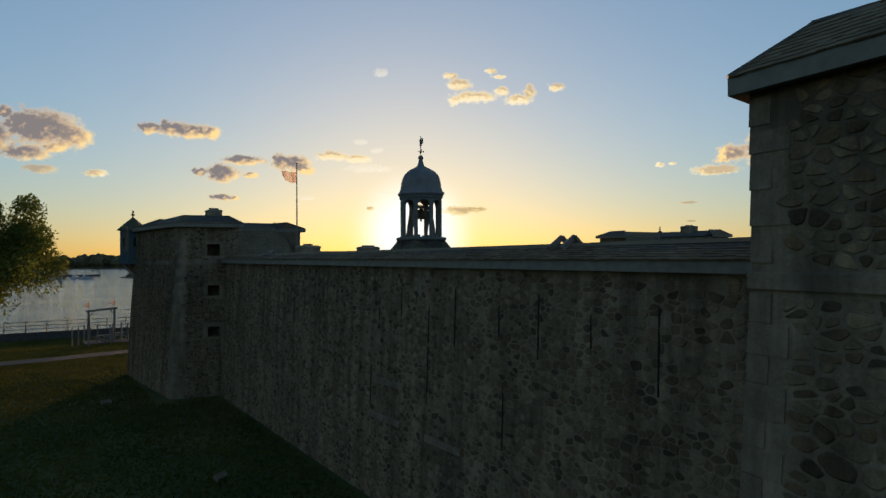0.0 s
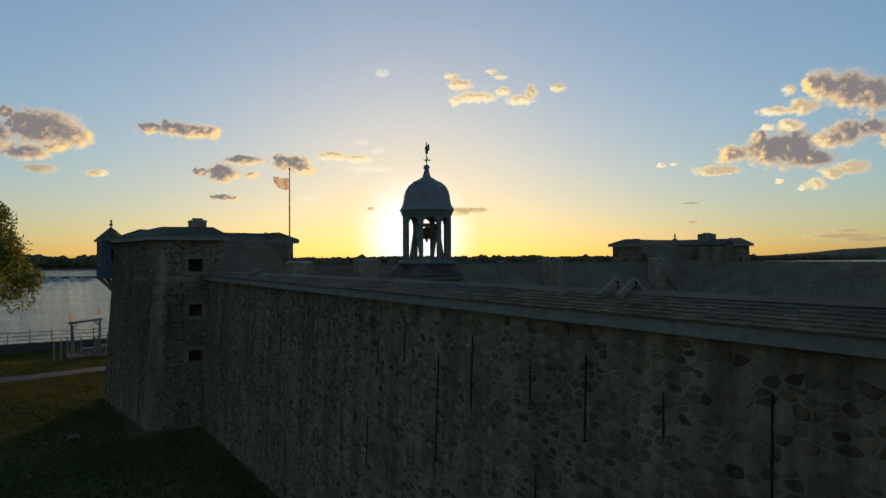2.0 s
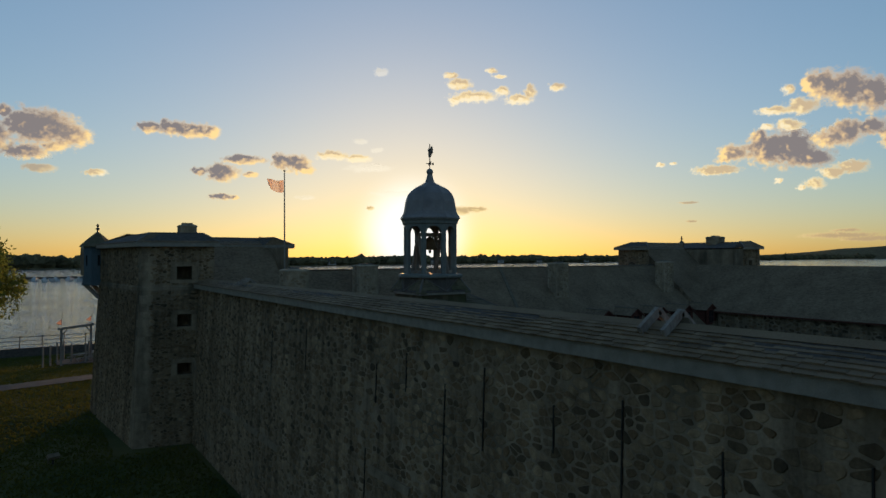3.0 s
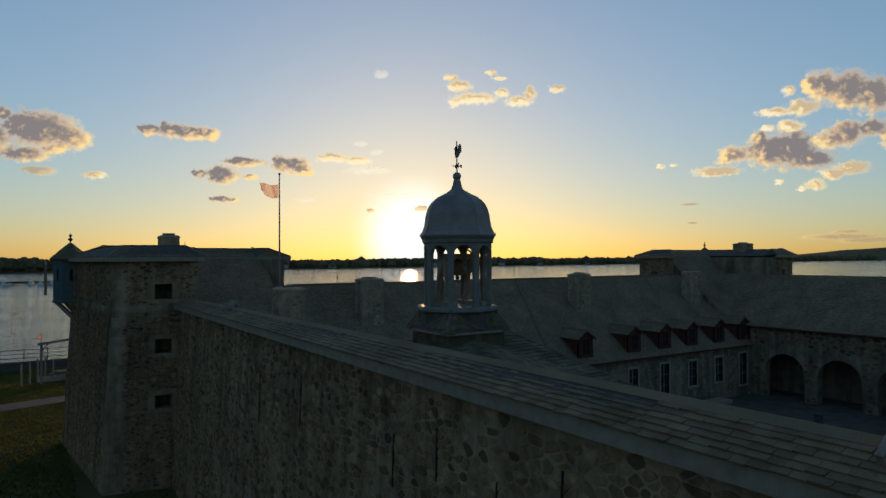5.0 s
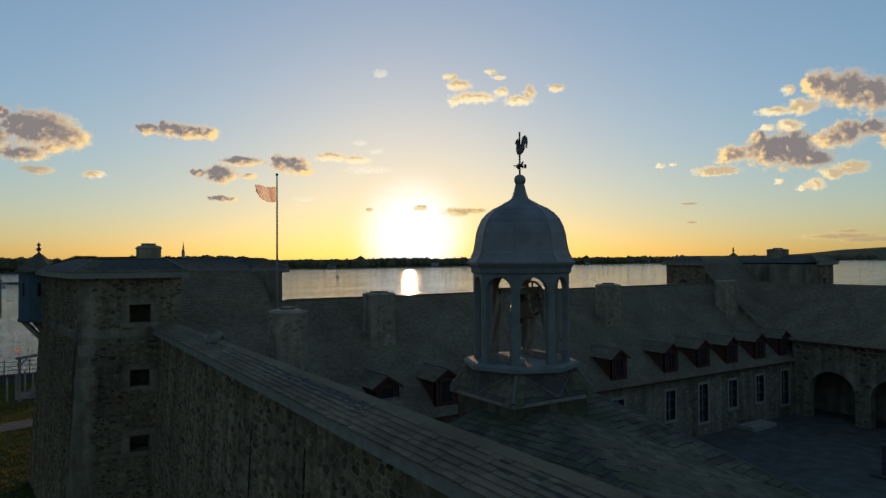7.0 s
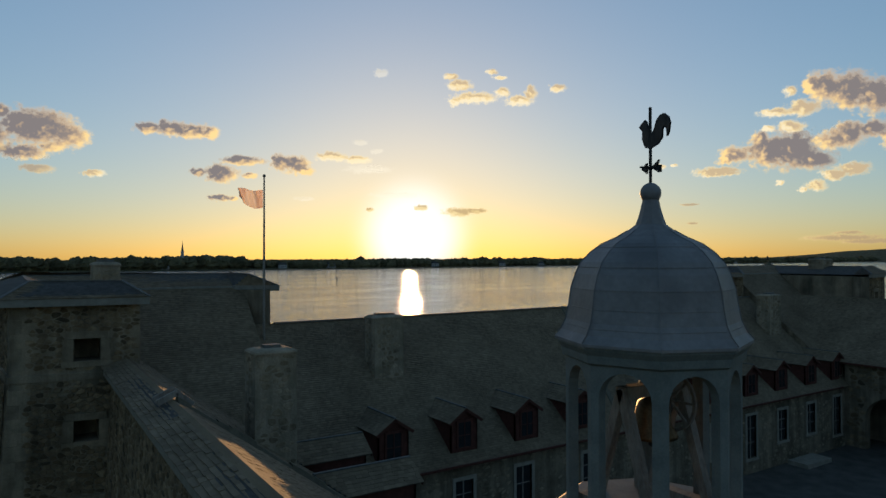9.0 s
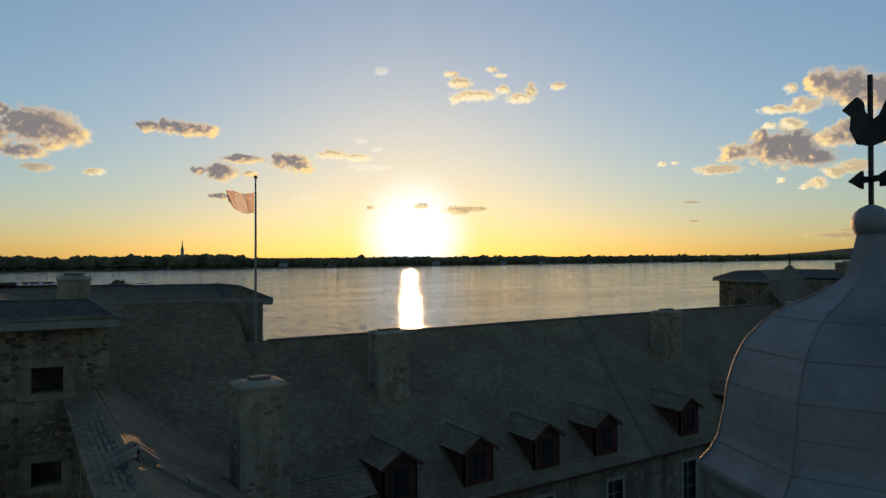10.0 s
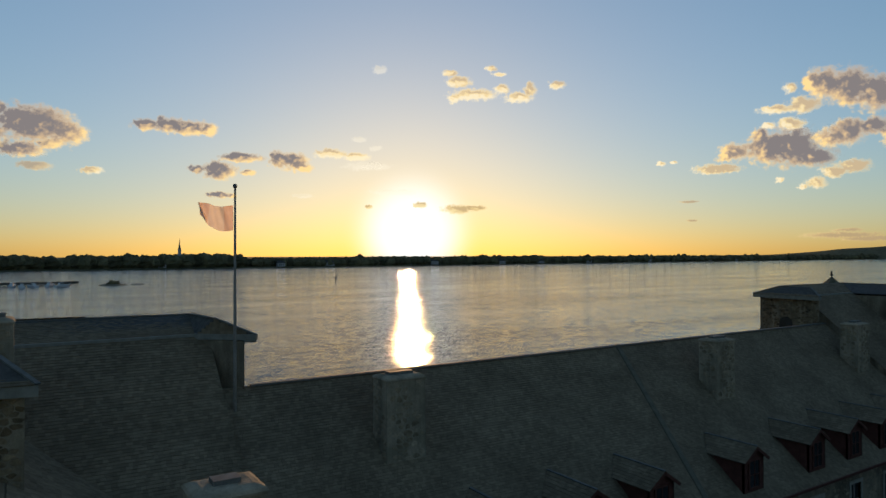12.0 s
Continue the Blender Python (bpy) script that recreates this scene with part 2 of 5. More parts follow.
class Geo:
    """Gathers vertices and faces of one mesh."""

    def __init__(self):
        self.v, self.f = [], []

    def poly(self, pts):
        n = len(self.v)
        self.v += [tuple(q) for q in pts]
        self.f.append(tuple(range(n, n + len(pts))))
        return self

    def box(self, a, b):
        x0, y0, z0 = a
        x1, y1, z1 = b
        n = len(self.v)
        self.v += [(x0, y0, z0), (x1, y0, z0), (x1, y1, z0), (x0, y1, z0), (x0, y0, z1), (x1, y0, z1), (x1, y1, z1), (x0, y1, z1)]
        self.f += [tuple(n + i for i in q) for q in ((3, 2, 1, 0), (4, 5, 6, 7), (0, 1, 5, 4), (1, 2, 6, 5), (2, 3, 7, 6), (3, 0, 4, 7))]
        return self

    def prism(self, low, high):
        """Closed solid between two polygons with the same number of corners."""
        n, k = len(self.v), len(low)
        self.v += [tuple(q) for q in low] + [tuple(q) for q in high]
        self.f.append(tuple(n + i for i in reversed(range(k))))
        self.f.append(tuple(n + k + i for i in range(k)))
        for i in range(k):
            j = (i + 1) % k
            self.f.append((n + i, n + j, n + k + j, n + k + i))
        return self

    def beam(self, a, b, w, h=None):
        """A bar of section w x h from a to b."""
        a, b = Vector(a), Vector(b)
        h = h or w
        d = (b - a).normalized()
        s = d.cross(Vector((0, 0, 1)))
        s = s.normalized() if s.length > 1e-4 else Vector((1, 0, 0))
        u = s.cross(d).normalized()
        q = [s * (i * w / 2) + u * (j * h / 2) for i, j in ((-1, -1), (1, -1), (1, 1), (-1, 1))]
        return self.prism([a + c for c in q], [b + c for c in q])

    def lathe(self, profile, n=16, at=(0, 0, 0), turn=0.0, flat=1.0):
        """A turned shape from (radius, height) pairs."""
        base = len(self.v)
        for r, z in profile:
            for i in range(n):
                t = turn + 2 * math.pi * i / n
                self.v.append((at[0] + r * math.cos(t) * flat, at[1] + r * math.sin(t), at[2] + z))
        for k in range(len(profile) - 1):
            for i in range(n):
                j = (i + 1) % n
                self.f.append((base + k * n + i, base + k * n + j, base + (k + 1) * n + j, base + (k + 1) * n + i))
        self.f.append(tuple(base + i for i in reversed(range(n))))
        self.f.append(tuple(base + (len(profile) - 1) * n + i for i in range(n)))
        return self

    def mesh(self, name, material, smooth=False):
        return mesh_of(name, self.v, self.f, material, smooth)


def lerp(a, b, t):
    return Vector(a).lerp(Vector(b), t)


def inside(poly, x, y):
    r = False
    for i in range(len(poly)):
        (x1, y1), (x2, y2) = poly[i], poly[i - 1]
        if (y1 > y) != (y2 > y) and x < (x2 - x1) * (y - y1) / (y2 - y1) + x1:
            r = not r
    return r


def frame_of(pts):
    """Origin, right, up-slope and normal of a sloping or upright plane through three or more points (the first two at its foot)."""
    o = Vector(pts[0])
    n = (Vector(pts[1]) - o).cross(Vector(pts[-1]) - o).normalized()
    r = Vector((0, 0, 1)).cross(n)
    r = r.normalized() if r.length > 1e-3 else (Vector(pts[1]) - o).normalized()
    return o, r, n.cross(r).normalized(), n


def shingle_cover(parent, pts, rng, course=0.16, width=0.18, proud=0.022, holes=(), near=None, kind="shingle"):
    """Overlapping shingles over a flat polygon; those inside near() are single pieces, the rest one joined part."""
    o, r, u, n = frame_of(pts)
    flat = [((Vector(q) - o).dot(r), (Vector(q) - o).dot(u)) for q in pts]
    x0, x1 = min(q[0] for q in flat), max(q[0] for q in flat)
    y0, y1 = min(q[1] for q in flat), max(q[1] for q in flat)
    g, singles = Geo(), []
    y = y0

    def span(h):
        """Where the polygon begins and ends at one height."""
        xs = []
        for k in range(len(flat)):
            (ax, ay), (bx, by) = flat[k - 1], flat[k]
            if (ay <= h) != (by <= h):
                xs.append(ax + (bx - ax) * (h - ay) / (by - ay))
        return (min(xs), max(xs)) if xs else (0, 0)

    while y < y1:
        s0, s1 = span(y + 0.01), span(min(y + course, y1 - 0.01))
        lo, hi = max(s0[0], s1[0]) - 0.03, min(s0[1], s1[1]) + 0.03
        x = x0 - rng.random() * width
        while x < x1:
            w = width * (0.7 + 0.6 * rng.random())
            cx, cy = x + w / 2, y + course * 0.5
            a0, a1 = max(x, lo) + 0.0025, min(x + w, hi) - 0.0025
            if a1 - a0 > 0.02 and not any(inside(h, cx, cy) for h in holes):
                low, top = y - 0.02 * rng.random() - 0.02, min(y + course * 1.25, y1 + 0.02)
                lift = proud * (0.75 + 0.6 * rng.random())
                q = [o + r * a + u * b + n * c for a, b, c in
                     ((a0, low, 0.002), (a1, low, 0.002), (a1, low, lift), (a0, low, lift), (a1, top, 0.004), (a0, top, 0.004))]
                fs = [(0, 1, 2, 3), (3, 2, 4, 5), (1, 4, 2), (0, 3, 5)]
                if near and near(q[3]):
                    singles.append((q, fs))
                else:
                    k = len(g.v)
                    g.v += [tuple(c) for c in q]
                    g.f += [tuple(k + i for i in f) for f in fs]
            x += w
        y += course
    if g.f:
        part("shingle_field", g.mesh("shingle_field", kind + "s"), parent)["kind"] = "stuff"
    for q, fs in singles:
        part("shingle", mesh_of("shingle", q, fs, kind), parent)


def clip_half(poly, mx, my, dx, dy):
    """The part of a convex polygon on the near side of the line through (mx, my) across (dx, dy)."""
    out = []
    for k in range(len(poly)):
        ax, ay = poly[k - 1]
        bx, by = poly[k]
        da, db = (ax - mx) * dx + (ay - my) * dy, (bx - mx) * dx + (by - my) * dy
        if (da < 0) != (db < 0):
            t = da / (da - db)
            out.append((ax + (bx - ax) * t, ay + (by - ay) * t))
        if db < 0:
            out.append((bx, by))
    return out


def stone_face(parent, pts, rng, size=0.36, cover=0.85, near=None, holes=(), proud=0.03, kind="stones", tight=0.6):
    """Irregular rubble stones standing proud of a mortared wall face (a polygon whose first side is its foot)."""
    o, r, u, n = frame_of(pts)
    flat = [((Vector(q) - o).dot(r), (Vector(q) - o).dot(u)) for q in pts]
    x0, x1 = min(q[0] for q in flat), max(q[0] for q in flat)
    y0, y1 = min(q[1] for q in flat), max(q[1] for q in flat)
    sx, sy = size * 1.22, size * 0.76
    cols, rows = int((x1 - x0) / sx) + 3, int((y1 - y0) / sy) + 3
    sites = {}
    for b in range(rows):
        for a in range(cols):
            if rng.random() < 0.76:
                sites[a, b] = (a + 0.5 * (b % 2) + 0.85 * (rng.random() - 0.5), b + 0.85 * (rng.random() - 0.5))
    g, singles = Geo(), []
    for (a, b), (cx, cy) in sites.items():
        wx, wy = x0 + (cx - 1) * sx, y0 + (cy - 1) * sy
        patch = noise.noise(Vector((wx * 0.25, wy * 0.33, o.x + o.y)))
        drop = rng.random() > cover + 0.35 * patch
        shrink, tone = tight + 0.28 * rng.random(), rng.random()
        if drop or not inside(flat, wx, wy) or any(inside(q, wx, wy) for q in holes):
            continue
        poly = [(cx - 1.3, cy - 1.3), (cx + 1.3, cy - 1.3), (cx + 1.3, cy + 1.3), (cx - 1.3, cy + 1.3)]
        for db in (-2, -1, 0, 1, 2):
            for da in (-2, -1, 0, 1, 2):
                q = sites.get((a + da, b + db))
                if q and (da or db):
                    poly = clip_half(poly, (cx + q[0]) / 2, (cy + q[1]) / 2, q[0] - cx, q[1] - cy)
        if len(poly) < 3:
            continue
        mx, my = sum(q[0] for q in poly) / len(poly), sum(q[1] for q in poly) / len(poly)
        poly = [(mx + (q[0] - mx) * shrink, my + (q[1] - my) * shrink) for q in poly]
        soft = []
        for k in range(len(poly)):
            (ax, ay), (bx, by) = poly[k - 1], poly[k]
            bulge = 1 + 0.1 * (rng.random() - 0.4)
            soft += [(ax * .8 + bx * .2, ay * .8 + by * .2), (mx + ((ax + bx) / 2 - mx) * bulge, my + ((ay + by) / 2 - my) * bulge), (ax * .2 + bx * .8, ay * .2 + by * .8)]
        ring = [(x0 + (q[0] - 1) * sx, y0 + (q[1] - 1) * sy) for q in soft]
        if not all(inside(flat, *q) for q in ring[::3]):
            continue
        mx, my = x0 + (mx - 1) * sx, y0 + (my - 1) * sy
        lift, tx, ty = proud * (0.12 + 0.6 * tone), 0.05 * (rng.random() - 0.5), 0.05 * (rng.random() - 0.5)
        low = [o + r * q[0] + u * q[1] - n * 0.006 for q in ring]
        top = [o + r * (mx + (q[0] - mx) * .86) + u * (my + (q[1] - my) * .84) + n * (lift + tx * (q[0] - mx) + ty * (q[1] - my)) for q in ring]
        k = len(ring)
        fs = [tuple(range(k, 2 * k))] + [(i, (i + 1) % k, k + (i + 1) % k, k + i) for i in range(k)]
        if near and len(singles) < 300 and near(top[0]):
            singles.append((low + top, fs))
        else:
            m = len(g.v)
            g.v += [tuple(c) for c in low + top]
            g.f += [tuple(m + i for i in f) for f in fs]
    if g.f:
        part("rubble_field", g.mesh("rubble_field", kind), parent)["kind"] = "stuff"
    for q, fs in singles:
        part("stone", mesh_of("stone", q, fs, "stone"), parent)


def swap(pts):
    """Keeps a four-sided face the other way round."""
    p0, p1, *rest = pts
    return [p1, p0, *reversed(rest)]


def facing(pts, away):
    """The face turned so that it looks away from a point (or up, with None)."""
    n = (Vector(pts[1]) - Vector(pts[0])).cross(Vector(pts[-1]) - Vector(pts[0]))
    d = n.z if away is None else n.dot(Vector(pts[0]) - Vector(away))
    return pts if d > 0 else swap(pts)


def cut(ob, cutters):
    """Takes solid shapes out of a mesh object."""
    g = Geo()
    for low, high in cutters:
        g.prism(low, high)
    me = g.mesh("cutter", None)
    bm = bmesh.new()
    bm.from_mesh(me)
    bmesh.ops.recalc_face_normals(bm, faces=bm.faces)
    bm.to_mesh(me)
    bm.free()
    tool = new("cutter", me)
    bm = bmesh.new()
    bm.from_mesh(ob.data)
    bmesh.ops.recalc_face_normals(bm, faces=bm.faces)
    bm.to_mesh(ob.data)
    bm.free()
    md = ob.modifiers.new("openings", "BOOLEAN")
    md.operation, md.solver, md.object = "DIFFERENCE", "EXACT", tool
    bpy.context.view_layer.update()
    done = bpy.data.meshes.new_from_object(ob.evaluated_get(bpy.context.evaluated_depsgraph_get()))
    ob.modifiers.clear()
    ob.data = done
    bpy.data.objects.remove(tool)


def box_cut(a, b):
    (x0, y0, z0), (x1, y1, z1) = a, b
    return [(x0, y0, z0), (x1, y0, z0), (x1, y1, z0), (x0, y1, z0)], [(x0, y0, z1), (x1, y0, z1), (x1, y1, z1), (x0, y1, z1)]


GROUND, COURT, LAKE = -1.25, -1.95, -4.0
XC, YC = 25.6, -17.9                       # middle of the square fort
SHORE = 56.0

# ---- ground, water, far shore ----


def ground_z(x, y):
    z = GROUND + 0.05 * noise.noise(Vector((x * 0.05, y * 0.05, 0)))
    if 1 < x < 51 and -42 < y < 8:
        return COURT - 0.25
    if y > 14:
        z -= 0.03 * (y - 14)
    if y > SHORE:
        z = LAKE - 3
    return z


xs = [-3000, -800, -300, -120, -80] + [-60 + 2 * i for i in range(76)] + [100, 130, 200, 500, 1500, 3000]
ys = [-3000, -800, -300, -150, -100] + [-80 + 2 * i for i in range(68)] + [SHORE - 0.05, SHORE + 0.05, 70, 300, 900, 4500]
g = Geo()
for yy in ys:
    for xx in xs:
        g.v.append((xx, yy, ground_z(xx, yy)))
nx = len(xs)
for j in range(len(ys) - 1):
    for i in range(nx - 1):
        g.f.append((j * nx + i, j * nx + i + 1, (j + 1) * nx + i + 1, (j + 1) * nx + i))
tagged(new("ground", g.mesh("ground", "soil")), "green and yellowed evening lawn round the fort", "lawn", kind="structure")

g = Geo()
g.poly([(-3500, SHORE - 3, LAKE), (4500, SHORE - 3, LAKE), (4500, 4600, LAKE), (-3500, 4600, LAKE)])
tagged(new("water", g.mesh("water", "water")), "rippled grey-blue lake reflecting the low sun", "lake", kind="structure")

rng = random.Random(5)


def shore_y(x):
    return 830 + 0.075 * x + 25 * noise.noise(Vector((x * 0.004, 3, 0)))


g = Geo()
sx = [-1500 + 40 * i for i in range(120)]
for xx in sx:
    y0 = shore_y(xx)
    g.v += [(xx, y0, LAKE - 0.5), (xx, y0 + 6, LAKE + 1.2), (xx, y0 + 900, LAKE + 5), (xx, y0 + 3000, LAKE + 6)]
for i in range(len(sx) - 1):
    for k in range(3):
        a = i * 4 + k
        g.f.append((a, a + 4, a + 5, a + 1))
tagged(new("far_bank", g.mesh("far_bank", "farwood")), "low dark wooded bank across the lake", "bank", kind="structure")


def blob(g, rng, c, rx, rz, n=7):
    """One rough clump of foliage."""
    k = len(g.v)
    rows = ((0.55, -1.0), (1.0, -0.35), (0.85, 0.35), (0.4, 0.85))
    for s, h in rows:
        for i in range(n):
            t = 2 * math.pi * i / n + h
            q = s * rx * (0.75 + 0.5 * rng.random())
            g.v.append((c[0] + q * math.cos(t), c[1] + q * math.sin(t), c[2] + rz * (h + 0.25 * (rng.random() - 0.5))))
    g.v.append((c[0], c[1], c[2] + rz * 1.05))
    for j in range(3):
        for i in range(n):
            m = (i + 1) % n
            g.f.append((k + j * n + i, k + j * n + m, k + (j + 1) * n + m, k + (j + 1) * n + i))
    for i in range(n):
        g.f.append((k + 3 * n + i, k + 3 * n + (i + 1) % n, k + 4 * n))


g = Geo()
for i in range(9000):
    xx = -700 + 3600 * rng.random() ** 1.2
    depth = rng.random() ** 2 * 260
    hh = 8.5 + 3.5 * rng.random() + 5 * noise.noise(Vector((xx * 0.012, 0, 7))) + 3 * noise.noise(Vector((xx * 0.05, 4, 7)))
    if rng.random() < 0.012:
        hh *= 1.35
    if xx < 260:
        hh += 3.5
    blob(g, rng, (xx, shore_y(xx) + 10 + depth, LAKE + 1 + hh * 0.5), hh * (0.3 + 0.4 * rng.random()), hh * (0.46 + 0.1 * rng.random()), 6)
tagged(new("far_woods", g.mesh("far_woods", "farwood")), "dark distant tree line along the far shore", "trees", kind="stuff")

g = Geo()
for i in range(41):
    az = radians(56 + 0.7 * i)
    h = 34 * math.sin(math.pi * min(1, max(0, (i - 4) / 30))) ** 1.4 * (0.92 + 0.15 * noise.noise(Vector((i * 0.3, 1, 1))))
    for d, z in ((2500, LAKE), (2700, LAKE + 14 + h), (3100, LAKE)):
        g.v.append((d * math.sin(az), d * math.cos(az), z))
for i in range(40):
    for k in range(2):
        a = i * 3 + k
        g.f.append((a, a + 3, a + 4, a + 1))
tagged(new("far_hill", g.mesh("far_hill", "farwood", True)), "low blue-dark hill on the horizon", "hill", kind="structure")


def house(x, y, w, d, h):
    t = thing("house", (x, y, LAKE + 1.2), "small pale house among the far shore trees", "house", "houses on the far shore")
    part("wall", Geo().box((-w / 2, -d / 2, 0), (w / 2, d / 2, h)).mesh("wall", "farwall"), t)
    gg = Geo()
    gg.prism([(-w / 2 - .4, -d / 2 - .4, h), (w / 2 + .4, -d / 2 - .4, h), (w / 2 + .4, d / 2 + .4, h), (-w / 2 - .4, d / 2 + .4, h)],
             [(-w / 2, -0.1, h + d * .4), (w / 2, -0.1, h + d * .4), (w / 2, 0.1, h + d * .4), (-w / 2, 0.1, h + d * .4)])
    part("roof", gg.mesh("roof", "underlay"), t)
    for i in (-1, 0, 1):
        part("window", Geo().box((i * w * .28 - .6, -d / 2 - .05, h * .35), (i * w * .28 + .6, -d / 2 + .02, h * .7)).mesh("window", "glass"), t)


for xx in (150, 195, 240, 300, 372, 520, 560, 640, 700, 800, 930, 1010, 1130, 1260, 1330, 1450):
    house(xx, shore_y(xx) + 8 + 10 * rng.random(), 9 + 7 * rng.random(), 8, 3.5 + 2.5 * rng.random())

church = thing("church", (180, 905, LAKE + 1.5), "far church with a slender pointed white steeple", "church")
part("nave", Geo().box((-8, 0, 0), (8, 26, 9)).mesh("nave", "farwall"), church)
part("nave_roof", Geo().prism([(-8.5, -.5, 9), (8.5, -.5, 9), (8.5, 26.5, 9), (-8.5, 26.5, 9)], [(-.1, -.5, 15), (.1, -.5, 15), (.1, 26.5, 15), (-.1, 26.5, 15)]).mesh("nave_roof", "underlay"), church)
part("tower", Geo().box((-2.6, -3, 0), (2.6, 1.5, 17)).mesh("tower", "farwall"), church)
part("belfry", Geo().lathe([(2.1, 17), (2.1, 22), (2.5, 22.2), (2.3, 22.8)], 8, (0, -.8, 0)).mesh("belfry", "farwall"), church)
part("spire", Geo().lathe([(2.0, 22.8), (1.1, 27), (0.12, 36)], 8, (0, -.8, 0)).mesh("spire", "lead"), church)
part("cross", Geo().beam((0, -.8, 35.8), (0, -.8, 37.6), .15).beam((-.5, -.8, 37), (.5, -.8, 37), .15).mesh("cross", "iron"), church)

# ---- the fort: bastions ----
TIP, SH1, FE1, IN1 = (-4.9, 12.95), (-3.75, 2.2), (0.05, 1.6), (-0.9, 3.2)
SH2, FE2, IN2, INC = (6.3, 12.1), (6.65, 7.75), (5.3, 9.3), (-0.9, 9.3)
STRING = 7.35


def bastion(label, fx, fy, stones, shingles, rng, windows=True, lift=0.0):
    """A corner bastion with a roofed wall walk; fx and fy mirror it about the middle of the fort."""
    def at(q, z):
        return (2 * XC - q[0] if fx else q[0] - (.06 if lift else 0), 2 * YC - q[1] + (.04 if lift else 0) if fy else q[1], z)

    def away(q, d):
        """A corner pushed outwards for the battered foot or the eaves."""
        ox, oy = {TIP: (-1, 1), SH1: (-1, -0.6), FE1: (0.4, -1), SH2: (0.6, 1), FE2: (1, -0.4)}.get(q, (0, 0))
        return (q[0] + ox * d, q[1] + oy * d)

    WALLTOP = 9.88 + lift
    ring = [FE1, SH1, TIP, SH2, FE2, IN2, INC, IN1]
    mid = at((1, 8), 5)
    b = thing("bastion", at((0, 6), GROUND), label, "bastion", "corner bastions of the fort", "structure")
    g = Geo()
    order = ring if fx == fy else list(reversed(ring))
    n = len(order)
    zs = [(-2.4, 0.55), (STRING, 0.0), (STRING, 0.06), (STRING + 0.22, 0.06), (STRING + 0.24, 0.0), (WALLTOP, 0.0)]
    for z, d in zs:
        g.v += [at(away(q, d), z) for q in order]
    for k in range(len(zs) - 1):
        for i in range(n):
            j = (i + 1) % n
            g.f.append((k * n + i, k * n + j, (k + 1) * n + j, (k + 1) * n + i))
    g.f.append(tuple(range((len(zs) - 1) * n, len(zs) * n)))
    g.f.append(tuple(reversed(range(n))))
    base = b.location
    body = part("masonry", g.mesh("masonry", "mortar"), b)
    body.matrix_parent_inverse = Matrix.Translation(-base)
    if windows:
        cutters = []
        for zc, ww, hh in ((8.34, 0.85, 0.75), (5.65, 0.8, 0.7), (2.95, 0.8, 0.65)):
            p0 = at((-1.95 if zc > 6 else -1.98, 1.3), 0)
            s = 1 if not fx else -1
            t = 1 if not fy else -1
            cx = p0[0] + s * 0.4
            cy = p0[1]
            a, c2 = (cx - ww / 2, min(cy, cy + t * 1.6), zc - hh / 2), (cx + ww / 2, max(cy, cy + t * 1.6), zc + hh / 2)
            cutters.append(box_cut(a, c2))
        for zc in (8.35, 5.5):
            p0 = at((-5.0, 6.6), 0)
            s = 1 if not fx else -1
            cutters.append(box_cut((min(p0[0], p0[0] + s * 2.2), p0[1] - .14, zc - .5), (max(p0[0], p0[0] + s * 2.2), p0[1] + .14, zc + .5)))
        cut(body, cutters)
    inv = Matrix.Translation(-base)

    # rubble faces: lower battered part and upper upright part of face and flanks
    for q0, q1 in ((SH1, FE1), (TIP, SH1), (SH2, TIP), (FE2, SH2)):
        if (q0, q1) not in stones:
            continue
        for za, da, zb, db in ((-1.9, 0.52, STRING - .02, 0.003), (STRING + .25, 0.003, WALLTOP, 0.003)):
            pts = facing([at(away(q0, da), za), at(away(q1, da), za), at(away(q1, db), zb), at(away(q0, db), zb)], mid)
            nn = frame_of(pts)[3] * 0.006
            pts = [Vector(q) + nn for q in pts]
            holes = []
            o, r, u, _ = frame_of(pts)
            c = (Vector(at(away(SH1, 0.25), 4)) - o).dot(r)
            holes.append([(c - .7, -1), (c + .7, -1), (c + .7, 14), (c - .7, 14)])
            if windows and q0 == SH1:
                for zc in (8.34, 5.65, 2.95):
                    c = Vector(at((-1.55, 1.75), zc)) - o
                    x, y = c.dot(r), c.dot(u)
                    holes.append([(x - .72, y - .56), (x + .72, y - .56), (x + .72, y + .6), (x - .72, y + .6)])
            g = Geo()
            ee = new("wall_face")
            ee.parent = b
            ee.matrix_parent_inverse = inv
            stone_face(ee, pts, rng, size=0.21 if fy else 0.17, cover=0.96, holes=holes, near=stones[(q0, q1)], tight=0.64 if fy else 0.7)
